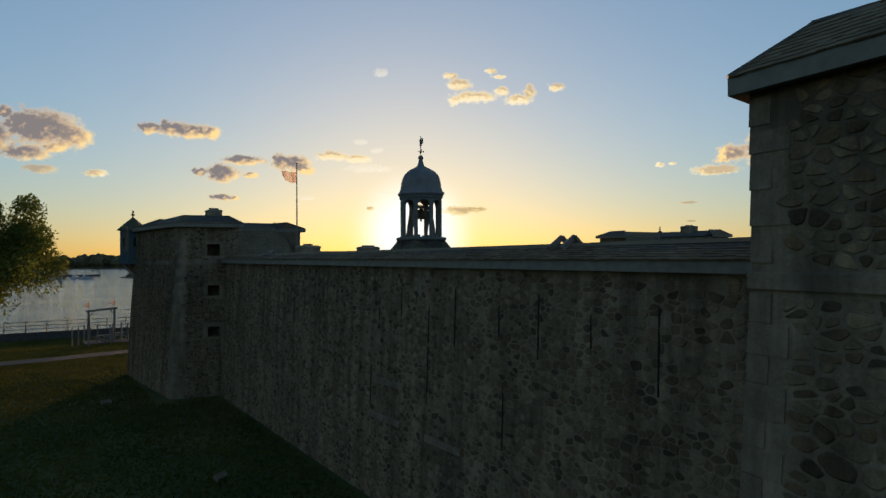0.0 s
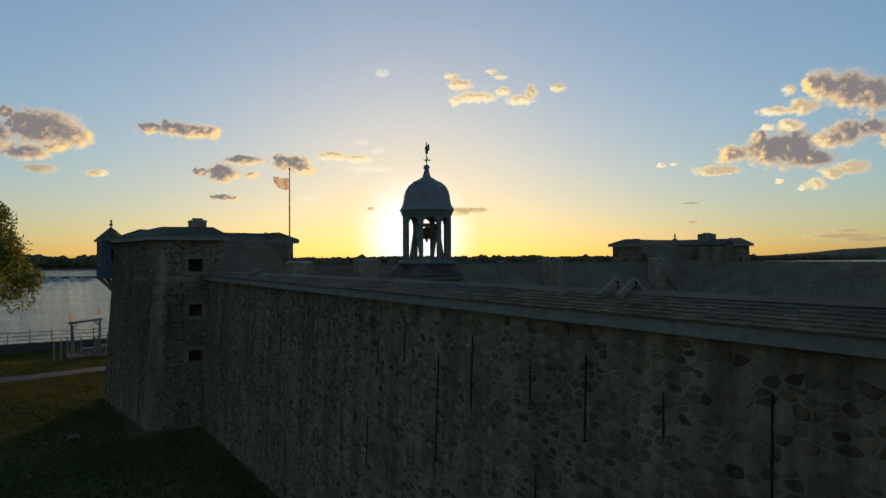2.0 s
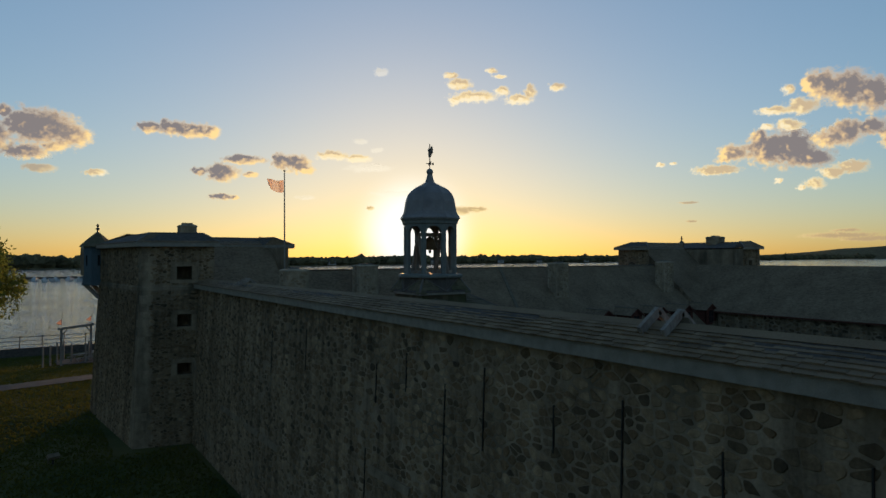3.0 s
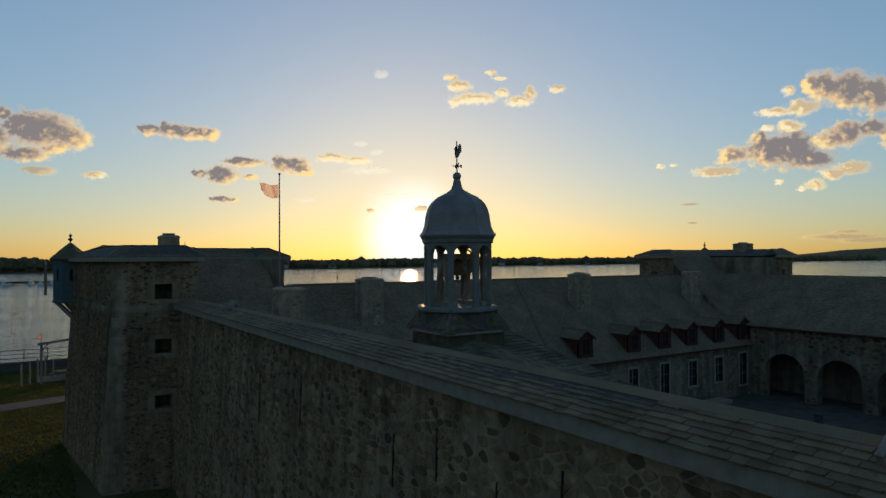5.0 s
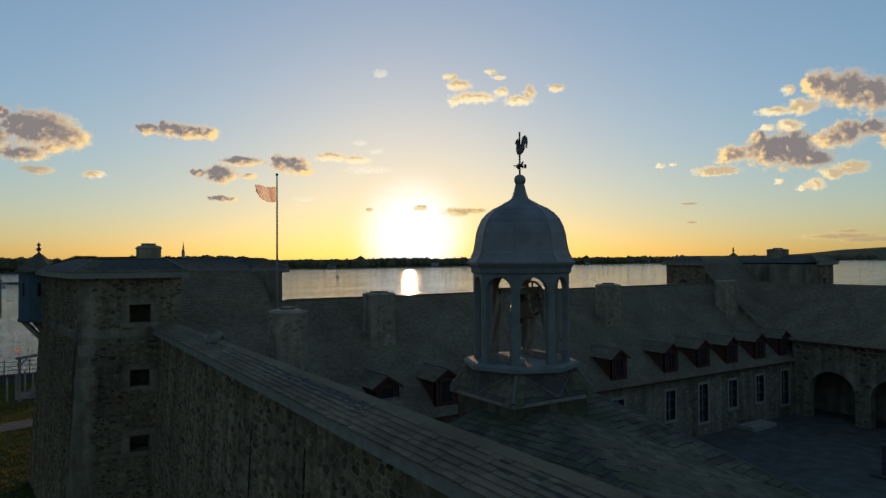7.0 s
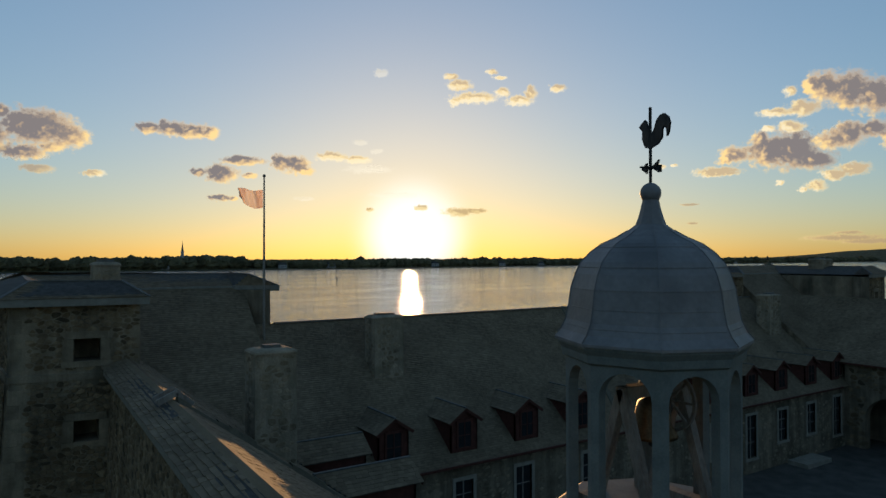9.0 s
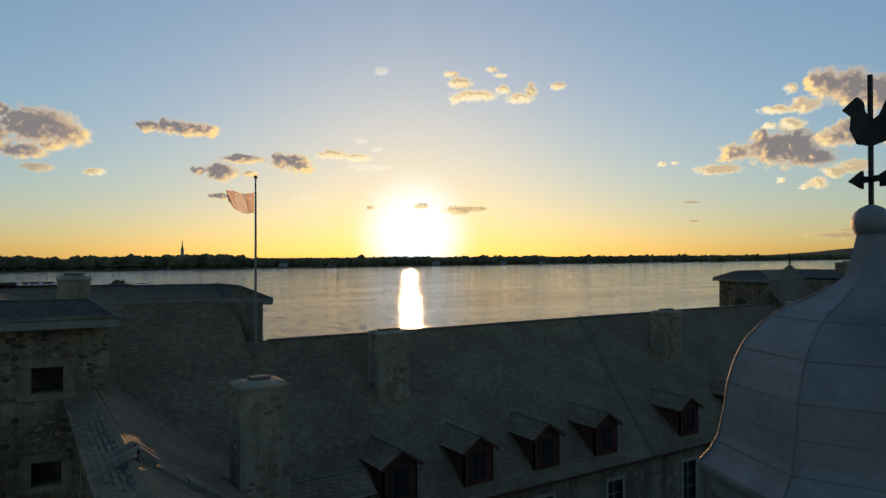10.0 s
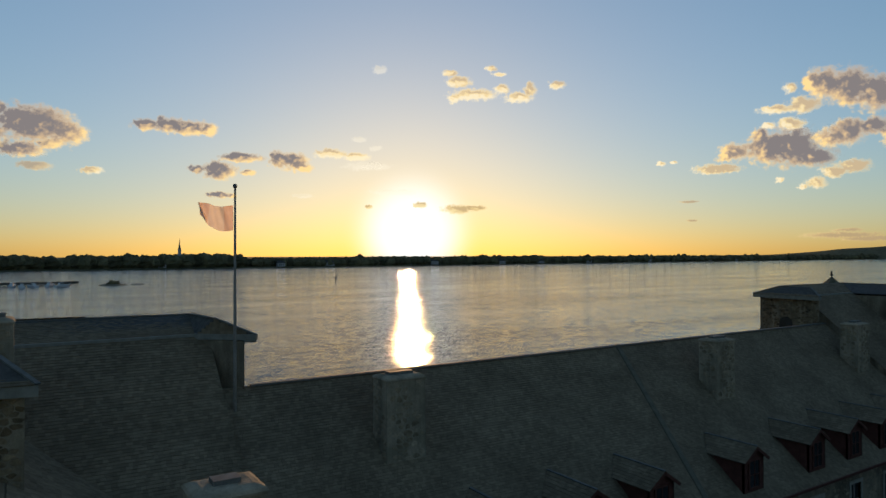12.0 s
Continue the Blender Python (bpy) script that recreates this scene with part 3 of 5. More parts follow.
    if windows:
        d1 = (Vector((*FE1, 0)) - Vector((*SH1, 0))).normalized()
        n1 = Vector((d1.y, -d1.x, 0))
        for zc, ww, hh in ((8.34, 0.85, 0.75), (5.65, 0.8, 0.7), (2.95, 0.8, 0.65)):
            drop = 0.55 * max(0, STRING - zc) / (STRING + 2.4)
            c = Vector((-1.55, SH1[1] + (FE1[1] - SH1[1]) * (-1.55 - SH1[0]) / (FE1[0] - SH1[0]), 0)) + n1 * drop
            for u0, u1, z0, z1 in ((-ww / 2 - .3, -ww / 2 + .02, zc - hh / 2, zc + hh / 2), (ww / 2 - .02, ww / 2 + .3, zc - hh / 2, zc + hh / 2),
                                   (-ww / 2 - .2, ww / 2 + .2, zc + hh / 2, zc + hh / 2 + .25), (-ww / 2 - .34, ww / 2 + .34, zc - hh / 2 - .2, zc - hh / 2)):
                q = [c + d1 * u0 + n1 * .05, c + d1 * u1 + n1 * .05, c + d1 * u1 - n1 * .25, c + d1 * u0 - n1 * .25]
                f = part("window_surround", Geo().prism([at((w.x, w.y), z0 + .006) for w in q], [at((w.x, w.y), z1 - .006) for w in q]).mesh("window_surround", "ashlar"), b, "dressed stone window surround")
                f.matrix_parent_inverse = inv
    # inner end wall of the second flank, under a pale eaves strip
    if windows:
        pts = facing([at(IN2, 5.5), at(FE2, 5.5), at(FE2, WALLTOP - .1), at(IN2, WALLTOP - .1)], at((1, 12), 8))
        nn = frame_of(pts)[3] * 0.006
        ee = new("wall_face")
        ee.parent = b
        ee.matrix_parent_inverse = inv
        stone_face(ee, [Vector(q) + nn for q in pts], rng, size=0.26, cover=0.9)
        f = part("inner_eaves", Geo().beam(Vector(at(IN2, 9.98 + lift)), Vector(at((7.0, 7.5), 10.02 + lift)), .14, .2).mesh("inner_eaves", "greyboard"), b, "pale grey eaves strip")
        f.matrix_parent_inverse = inv
    # quoins on the shoulder
    for q, s1, s2 in ((SH1, FE1, TIP),):
        z, k = -1.2, 0
        while z < WALLTOP - 0.4:
            h = 0.38 + 0.14 * rng.random()
            d = 0.53 * max(0, (STRING - z)) / (STRING + 2.4)
            la, lb = (0.62, 0.34) if k % 2 else (0.34, 0.62)
            if not STRING - .45 < z < STRING + .2:
                c = away(q, d)
                c = Vector((c[0], c[1], 0))
                u1 = (Vector((*s1, 0)) - Vector((*q, 0))).normalized()
                u2 = (Vector((*s2, 0)) - Vector((*q, 0))).normalized()
                c = c - (u1 + u2) * 0.018
                low = [c, c + u1 * la, c + u1 * la + u2 * .2, c + (u1 + u2) * .2, c + u2 * lb + u1 * .2, c + u2 * lb]
                gg = Geo().prism([at((w.x, w.y), z + .012) for w in low], [at((w.x + .02, w.y + .01), z + h - .012) for w in low])
                st = part("quoin", gg.mesh("quoin", "ashlar"), b)
                st.matrix_parent_inverse = inv
            z += h
            k += 1
    # roof of the wall walk
    ea = {TIP: (-5.25, 13.3), SH1: (-4.02, 2.04) if lift else (-4.08, 1.9), FE1: (0.3, 1.25), SH2: (6.65, 12.45), FE2: (7.0, 7.5)}
    rs1, re1, rt, rs2, re2 = (-3.33, 2.87) if lift else (-3.2, 2.95), (-0.45, 2.3), (-3.35, 11.25), (5.5, 11.15), (5.9, 8.7)
    ez, kz, RIDGE = 10.1 + lift * .8, 10.0 + lift, 10.64 + lift * 1.2
    planes = {
        "flank": [at(ea[SH1], ez), at(ea[FE1], ez), at(re1, RIDGE), at(rs1, RIDGE)],
        "face": [at(ea[TIP], ez), at(ea[SH1], ez), at(rs1, RIDGE), at(rt, RIDGE)],
        "face2": [at(ea[SH2], ez), at(ea[TIP], ez), at(rt, RIDGE), at(rs2, RIDGE)],
        "flank2": [at(ea[FE2], ez), at(ea[SH2], ez), at(rs2, RIDGE), at(re2, RIDGE)],
        "end": [at(ea[FE1], ez), at(IN1, kz), at(re1, RIDGE)],
        "end2": [at(IN2, kz), at(ea[FE2], ez), at(re2, RIDGE)],
        "inner": [at(IN1, kz), at(INC, kz), at(rt, RIDGE), at(rs1, RIDGE)],
        "innerend": [at(IN1, kz), at(rs1, RIDGE), at(re1, RIDGE)],
        "inner2": [at(INC, kz), at(IN2, kz), at(rs2, RIDGE), at(rt, RIDGE)],
        "innerend2": [at(IN2, kz), at(re2, RIDGE), at(rs2, RIDGE)],
    }
    planes["court2"] = [at((-0.9, 1.0), 3.0), at((5.75, 1.0), 3.0), at((5.75, 9.3), kz), at(INC, kz)]
    for nm, pts in planes.items():
        pts = facing(pts, None)
        e = new("roof_slope", mesh_of("roof_slope", pts, [tuple(range(len(pts)))], "underlay"))
        e.parent = b
        e.matrix_parent_inverse = inv
        if nm in shingles:
            shingle_cover(e, pts, rng, 0.12, 0.15)
    for xx in (5.75, -0.9):
        gg = Geo().prism([at((xx, 9.3), 6.8), at((xx, 1.0), 1.6), at((xx, 1.0), 2.98), at((xx, 9.3), kz - .02)], [at((xx - .25, 9.3), 6.8), at((xx - .25, 1.0), 1.6), at((xx - .25, 1.0), 2.98), at((xx - .25, 9.3), kz - .02)])
        f = part("gable_cheek", gg.mesh("gable_cheek", "mortar"), b)
        f.matrix_parent_inverse = inv
    f = part("inner_eaves", Geo().beam(Vector(at(INC, kz + .02)), Vector(at(IN2, kz + .02)), .12, .1).mesh("inner_eaves", "greyboard"), b, "pale grey eaves strip")
    f.matrix_parent_inverse = inv
    # eaves board
    eaves = [FE1, SH1, TIP, SH2, FE2]
    for q0, q1 in zip(eaves, eaves[1:]):
        gg = Geo()
        a0, a1 = at(ea[q0], ez - .26), at(ea[q1], ez - .26)
        i0, i1 = at(q0, WALLTOP - .05), at(q1, WALLTOP - .05)
        gg.prism([a0, a1, i1, i0], [at(ea[q0], ez - .01), at(ea[q1], ez - .01), at(q1, ez - .01), at(q0, ez - .01)])
        f = part("fascia", gg.mesh("fascia", "greyboard"), b, "grey painted eaves board")
        f.matrix_parent_inverse = inv
    for a, c in ((rs1, re1), (rs1, rt), (rt, rs2), (rs2, re2), (ea[SH1], rs1), (ea[TIP], rt), (ea[SH2], rs2), (ea[FE1], re1), (ea[FE2], re2)):
        za = ez if a in ea.values() else RIDGE
        f = part("ridge_flashing", Geo().beam(Vector(at(a, za + .012)), Vector(at(c, RIDGE + .012)), .12, .04).mesh("ridge_flashing", "lead"), b)
        f.matrix_parent_inverse = inv
    return b


def in_reach(c, d):
    c = Vector(c)
    return lambda q: (Vector(q) - c).length < d


rng = random.Random(11)
ALLROOF = ("flank", "face", "face2", "flank2", "end", "end2", "inner", "inner2", "court2")
bastion("rubble stone corner bastion with quoins and a shingled hip roof", False, False,
        {(SH1, FE1): None, (TIP, SH1): None, (FE2, SH2): None}, ALLROOF, rng)
bastion("tall rubble stone bastion with a grey eaves board, beside the curtain wall", False, True,
        {(SH1, FE1): None, (TIP, SH1): in_reach((-3.8, -38.2, 7.5), 3.2)}, ("face",), rng, lift=0.24)
corner = bastion("far rubble stone bastion with a shingled roof", True, False, {(SH1, FE1): None, (FE2, SH2): None}, ("flank", "flank2", "end2", "court2", "inner2"), rng)
# arched window in its inner flank
WX, WY, WZ0, WR = 44.66, 10.1, 8.13, .46
arch = [(WX, WY + WR * math.cos(math.pi * k / 10), WZ0 + WR * math.sin(math.pi * k / 10)) for k in range(11)]
hole = [(WX, WY + WR, 7.0)] + arch + [(WX, WY - WR, 7.0)]
opening = part("window", Geo().prism(hole, [(q[0] + .08, q[1], q[2]) for q in hole]).mesh("window", "glass"), corner, "dark arched window")
opening.matrix_parent_inverse = Matrix.Translation(-corner.location)
for a, b in zip(hole, hole[1:]):
    ring = part("window_surround", Geo().beam((WX + .02, a[1], a[2]), (WX + .02, b[1], b[2]), .1, .12).mesh("window_surround", "ashlar"), opening)
    ring.matrix_parent_inverse = Matrix.Translation(-corner.location)
bastion("far rubble stone bastion closing the square fort", True, True, {}, (), rng, False)

# ---- curtain wall on the entrance side ----
CY0, CY1 = 1.7, -37.4
curtain = thing("wall_east", (0, YC, GROUND), "long battered rubble stone curtain wall with a shingled coping", "wall", kind="structure")
inv = Matrix.Translation(-Vector((0, YC, GROUND)))


def add(name, g, material, parent, label="", smooth=False):
    """A part whose vertices are given in the world."""
    o = part(name, g.mesh(name, material, smooth), parent, label)
    o.matrix_parent_inverse = Matrix.Translation(-parent.location)
    return o


g = Geo()
g.prism([(-1.3, CY0, -2.4), (-1.3, CY1, -2.4), (-.1, CY1, -2.4), (-.1, CY0, -2.4)][::-1], [(-0.82, CY0, 7.55), (-0.82, CY1, 7.55), (-.1, CY1, 7.55), (-.1, CY0, 7.55)][::-1])
add("masonry", g, "mortar", curtain)
rng = random.Random(21)
pts = [Vector((-1.257, CY0, -1.5)), Vector((-1.257, CY1, -1.5)), Vector((-0.828, CY1, 7.4)), Vector((-0.828, CY0, 7.4))]
wf = new("wall_face")
wf.parent = curtain
wf.matrix_parent_inverse = inv
stone_face(wf, pts, rng, size=0.2, cover=0.97, tight=0.72, near=lambda q: q[1] < -29.5 and q[2] > 5.8)
# long ledges of dressed stone and rusty drain slots
for y0, y1, z in ((-4.6, -6.3, 1.78), (-6.4, -7.8, 1.78), (-8.7, -10.6, 1.78), (-10.8, -13.1, 1.76), (-20.6, -22.9, 1.78), (-24.6, -26.7, 1.74), (-20.8, -23.1, 3.1)):
    x = -1.3 + 0.48 * (z + 2.4) / 9.95
    add("ledge_stone", Geo().prism([(x - .09, y0, z), (x - .09, y1, z + .02), (x + .1, y1, z + .02), (x + .1, y0, z)], [(x - .05, y0, z + .22), (x - .05, y1, z + .22), (x + .1, y1, z + .22), (x + .1, y0, z + .22)]), "ashlar", curtain, "pale dressed ledge stone")
for y0, z0, z1 in ((-34.0, 4.8, 6.7), (-32.0, 5.6, 6.4), (-30.1, 5.1, 6.8), (-28.7, 2.4, 4.1), (-28.4, 5.5, 6.4), (-26.15, 5.0, 6.8), (-24.6, 2.9, 6.2), (-22.7, 5.7, 6.7), (-21.0, 5.1, 6.2), (-20.5, 2.1, 3.7), (-15.5, 5.2, 6.7), (-11.8, 4.6, 6.3)):
    x0, x1 = -1.3 + 0.48 * (z0 + 2.4) / 9.95, -1.3 + 0.48 * (z1 + 2.4) / 9.95
    add("crack_joint", Geo().prism([(x0 - .036, y0, z0), (x0 - .036, y0 + .03, z0), (x0 + .05, y0 + .03, z0), (x0 + .05, y0, z0)],
                                  [(x1 - .036, y0 + .03, z1), (x1 - .036, y0 + .055, z1), (x1 + .05, y0 + .055, z1), (x1 + .05, y0 + .03, z1)]), "iron", curtain, "dark open joint in the masonry")

ROOFX, EAVX, EAVZ = -0.35, -1.08, 7.72
g = Geo().prism([(EAVX, CY0, EAVZ - .26), (EAVX, CY1, EAVZ - .26), (-.7, CY1, EAVZ - .26), (-.7, CY0, EAVZ - .26)][::-1], [(EAVX, CY0, EAVZ), (EAVX, CY1, EAVZ), (-.7, CY1, EAVZ), (-.7, CY0, EAVZ)][::-1])
add("fascia", g, "greyboard", curtain, "grey painted eaves board")


def ridge(y):
    """Height of the coping's ridge, which rises a little along the curtain."""
    return 7.96 + 0.0046 * (CY0 - y)


for k in range(4):
    ya, yb = CY0 + (CY1 - CY0) * k / 4, CY0 + (CY1 - CY0) * (k + 1) / 4
    slope = [Vector((EAVX - .04, ya, EAVZ + .01)), Vector((EAVX - .04, yb, EAVZ + .01)), Vector((ROOFX, yb, ridge(yb))), Vector((ROOFX, ya, ridge(ya)))]
    rs = part("coping_slope", mesh_of("coping_slope", slope, [(0, 1, 2, 3)], "underlay"), curtain)
    rs.matrix_parent_inverse = inv
    shingle_cover(rs, slope, rng, course=0.125, width=0.24, proud=0.035, near=lambda q: -32.5 < q[1] < -24.2)
ends = [[(ROOFX + dx, y, ridge(y) + dz) for dx, dz in ((-.16, -.055), (-.03, .035), (.12, -.06), (0, -.14))] for y in (CY0, CY1)]
add("ridge_cap", Geo().prism(ends[0], ends[1]), "shingles", curtain, "weathered wooden ridge cap")

# ---- lean-to ranges round the court ----
RY, RZ, GY, GZ = 7.88, 8.25, 0.55, 2.35     # north range: ridge and gutter
EX = 7.2                                     # court side of the entrance range
rng = random.Random(31)


def roof_plane(name, pts, parent, cover=True, course=0.16, width=0.18, near=None, kind="shingle"):
    pts = [Vector(q) for q in facing(pts, None)]
    o = part(name, mesh_of(name, pts, [tuple(range(len(pts)))], "underlay"), parent)
    o.matrix_parent_inverse = Matrix.Translation(-parent.location)
    if cover:
        shingle_cover(o, pts, rng, course, width, near=near, kind=kind)
    return o


north = thing("range_north", (26, 6, COURT), "long stone range with a steep shingled roof and red dormers", "building", kind="structure")
g = Geo().box((4.0, 0.9, -2.4), (50.5, 1.45, 2.42))
wall = add("court_wall", g, "mortar", north)
openings, glazing = [], []
for xc, door in ((31.2, 0), (34.75, 1), (38.15, 0), (41.55, 0), (44.9, 1), (26.2, 0), (20.9, 0), (16.6, 1), (13.2, 0)):
    z1, z0, w = (1.62, -1.0, 0.95) if door else (1.55, -0.42, 0.95)
    openings.append(box_cut((xc - w / 2, 0.7, z0), (xc + w / 2, 1.3, z1)))
    glazing.append((xc, w, z0, z1, door))
cut(wall, openings)
pts = [Vector((5.0, 0.896, -2.2)), Vector((46.0, 0.896, -2.2)), Vector((46.0, 0.896, 2.3)), Vector((5.0, 0.896, 2.3))]
wf = new("wall_face")
wf.parent = north
wf.matrix_parent_inverse = Matrix.Translation(-north.location)
stone_face(wf, pts, rng, size=0.2, cover=0.42, kind="palestone", holes=[[(x - w / 2 - 5.25, z0 + 2.0), (x + w / 2 - 4.75, z0 + 2.0), (x + w / 2 - 4.75, z1 + 2.45), (x - w / 2 - 5.25, z1 + 2.45)] for x, w, z0, z1, d in glazing], proud=0.02)
for xc, w, z0, z1, door in glazing:
    nm = "door" if door else "window"
    t = part(nm, Geo().box((xc - w / 2, 1.0, z0), (xc + w / 2, 1.03, z1)).mesh(nm, "glass"), north, "dark glazed opening in a pale frame")
    t.matrix_parent_inverse = Matrix.Translation(-north.location)
    for a, b in (((xc - w / 2 - .16, .86, z0 - .02), (xc - w / 2, 1.1, z1 + .17)), ((xc + w / 2, .86, z0 - .02), (xc + w / 2 + .16, 1.1, z1 + .17)),
                 ((xc - w / 2, .86, z1), (xc + w / 2, 1.1, z1 + .17)), ((xc - w / 2 - .2, .82, z0 - .16), (xc + w / 2 + .2, 1.1, z0 - .02))):
        f = part("surround", Geo().box(a, b).mesh("surround", "limewash"), t)
    part("mullion", Geo().box((xc - .03, .97, z0), (xc + .03, 1.01, z1)).mesh("mullion", "timber"), t)
    for zz in (0.35, 0.68):
        part("glazing_bar", Geo().box((xc - w / 2, .98, z0 + (z1 - z0) * zz - .02), (xc + w / 2, 1.01, z0 + (z1 - z0) * zz + .02)).mesh("glazing_bar", "timber"), t)
roof_plane("roof", [(5.0, GY, GZ), (46.4, GY, GZ), (51.4, RY, RZ), (5.6, RY, RZ)], north, course=0.12, width=0.15, near=lambda q: 8.2 < q[0] < 10.2 and q[1] < 2.4)
roof_plane("outer_slope", [(6, 9.6, 7.45), (52, 9.6, 7.45), (52, RY, RZ), (6, RY, RZ)], north, False)
add("outer_wall", Geo().prism([(5, 9.35, -2.4), (53, 9.35, -2.4), (53, 9.75, -2.4), (5, 9.75, -2.4)], [(5, 8.9, 7.45), (53, 8.9, 7.45), (53, 9.3, 7.45), (5, 9.3, 7.45)]), "mortar", north)
add("ridge_flashing", Geo().beam((6.9, RY, RZ + .03), (51.4, RY, RZ + .03), .22, .07), "lead", north)
add("gutter", Geo().beam((7.0, GY - .02, GZ - .02), (45.0, GY - .02, GZ - .02), .12, .1), "redwood", north, "dark red gutter board")


def up_slope(y):
    return GZ + (RZ - GZ) * (y - GY) / (RY - GY)


add("fire_wall", Geo().prism([(23.1, GY, GZ), (23.48, GY, GZ), (25.78, RY, RZ), (25.4, RY, RZ)], [(23.15, GY, GZ + .1), (23.42, GY, GZ + .1), (25.72, RY, RZ + .1), (25.45, RY, RZ + .1)]), "capping", north, "raised dark strip down the roof")


def dormer(place, slope, label, group):
    """A gabled dormer with a boarded front and a low shingled roof; place maps (across, back, up) into the world, slope gives the main roof's height behind the front."""
    zt, zr, w, over = 4.2, 4.68, 0.72, 0.15
    zb = slope(0) + .02
    run = slope(1) - slope(0)
    ze = zr - (zr - zt) * (w + over) / w
    d = thing("dormer", place(0, 0, zb), label, "dormer", group)
    iv = Matrix.Translation(-d.location)

    def back(z):
        return (z - slope(0)) / run

    def solid(low, high):
        return Geo().prism([place(*q) for q in low], [place(*q) for q in high])

    def block(a, b):
        return solid([(a[0], a[1], a[2]), (b[0], a[1], a[2]), (b[0], b[1], a[2]), (a[0], b[1], a[2])], [(a[0], a[1], b[2]), (b[0], a[1], b[2]), (b[0], b[1], b[2]), (a[0], b[1], b[2])])

    def kid(nm, gg, m, lab="", par=d):
        o = part(nm, gg.mesh(nm, m), par, lab)
        o.matrix_parent_inverse = iv if par is d else Matrix.Identity(4)
        return o

    for k in (-1, 1):
        kid("cheek", solid([(k * w, 0, zb), (k * w, back(zt), zt), (k * w, 0, zt)], [(k * (w - .06), 0, zb), (k * (w - .06), back(zt), zt), (k * (w - .06), 0, zt)]), "redwood")
    gable = [(-w, zb), (w, zb), (w, zt), (0, zr - .02), (-w, zt)]
    kid("front", solid([(a, 0, z) for a, z in gable], [(a, .08, z) for a, z in gable]), "redwood", "dark red boarded gable front")
    wd = kid("window", block((-.34, -.03, zb + .2), (.34, -.01, zt - .12)), "glass", "small dark casement")
    for a, b in (((-.43, -.06, zb + .12), (-.34, -.003, zt - .03)), ((.34, -.06, zb + .12), (.43, -.003, zt - .03)), ((-.34, -.06, zt - .12), (.34, -.003, zt - .03)),
                 ((-.34, -.06, zb + .12), (.34, -.003, zb + .2)), ((-.02, -.05, zb + .2), (.02, -.032, zt - .12)), ((-.34, -.05, (zb + zt) / 2), (.34, -.034, (zb + zt) / 2 + .03))):
        kid("window_frame", block(a, b), "redwood", par=wd)
    for k in (-1, 1):
        low = [(k * (w + over), -.16, ze), (k * (w + over), back(ze), ze), (0, back(zr), zr), (0, -.16, zr)]
        pts = facing([place(*q) for q in low], None)
        rp = kid("roof", Geo().prism(pts, [Vector(q) + Vector((0, 0, .04)) for q in pts]), "underlay")
        shingle_cover(rp, [Vector(q) + Vector((0, 0, .045)) for q in pts], rng, 0.15, 0.2, 0.02)
        kid("bargeboard", Geo().beam(place(k * (w + over), -.17, ze - .03), place(0, -.17, zr - .03), .04, .12), "redwood")
    kid("ridge_cap", Geo().beam(place(0, -.17, zr + .06), place(0, back(zr), zr + .06), .1, .04), "lead")
    return d


for xx in (9.72, 13.3, 16.9, 20.5, 26.45, 31.5, 35.0, 38.3, 41.85, 45.2):
    dormer(lambda a, b, z: (xx + a, 1.05 + b, z), lambda v: up_slope(1.05 + v), "gabled dormer with dark red boarded front and shingled roof", "dormers of the north range")


def chimney(x, y, zb, zt, wx, wy, label, pot=True, stones=True, cap=.3):
    c = thing("chimney", (x, y, zb), label, "chimney", "stone chimneys")
    iv = Matrix.Translation(-c.location)
    rr = random.Random(int(x * 10))
    sh = add("shaft", Geo().prism([(x - wx / 2, y - wy / 2, zb), (x + wx / 2, y - wy / 2, zb), (x + wx / 2, y + wy / 2, zb), (x - wx / 2, y + wy / 2, zb)],
                                  [(x - wx / 2 + .03, y - wy / 2 + .03, zt - .2), (x + wx / 2 - .03, y - wy / 2 + .03, zt - .2), (x + wx / 2 - .03, y + wy / 2 - .03, zt - .2), (x - wx / 2 + .03, y + wy / 2 - .03, zt - .2)]), "plaster", c)
    def rim(d, z):
        """A level outline of the shaft, grown by d."""
        a, b = wx / 2 + d, wy / 2 + d
        return [(x - a, y - b, z), (x + a, y - b, z), (x + a, y + b, z), (x - a, y + b, z)]

    crown = Geo()
    for (d0, z0), (d1, z1) in zip(((-.005, zt - .26), (.01, zt - .2), (-.03, zt - .14), (-.11, zt - .1)), ((.01, zt - .2), (-.03, zt - .14), (-.11, zt - .1), (-.22, zt - .075))):
        crown.prism(rim(d0, z0), rim(d1, z1))
    add("crown", crown, "plaster", c, "worn rounded mortar capping")
    if pot:
        add("flue_cap", Geo().box((x - wx * cap, y - wy * .16, zt - .08), (x + wx * cap, y + wy * .16, zt + .02)), "lead", c, "grey metal flue cap")
    if stones:
        for pts in ([(x - wx / 2, y - wy / 2, zb), (x + wx / 2, y - wy / 2, zb), (x + wx / 2 - .03, y - wy / 2 + .03, zt - .22), (x - wx / 2 + .03, y - wy / 2 + .03, zt - .22)],
                    [(x - wx / 2, y + wy / 2, zb), (x - wx / 2, y - wy / 2, zb), (x - wx / 2 + .03, y - wy / 2 + .03, zt - .22), (x - wx / 2 + .03, y + wy / 2 - .03, zt - .22)]):
            nn = frame_of(pts)[3] * .004
            pts = [Vector(q) + nn for q in pts]
            stone_face(sh, pts, rr, 0.24, 0.78, proud=0.014, kind="palestone")
    return c


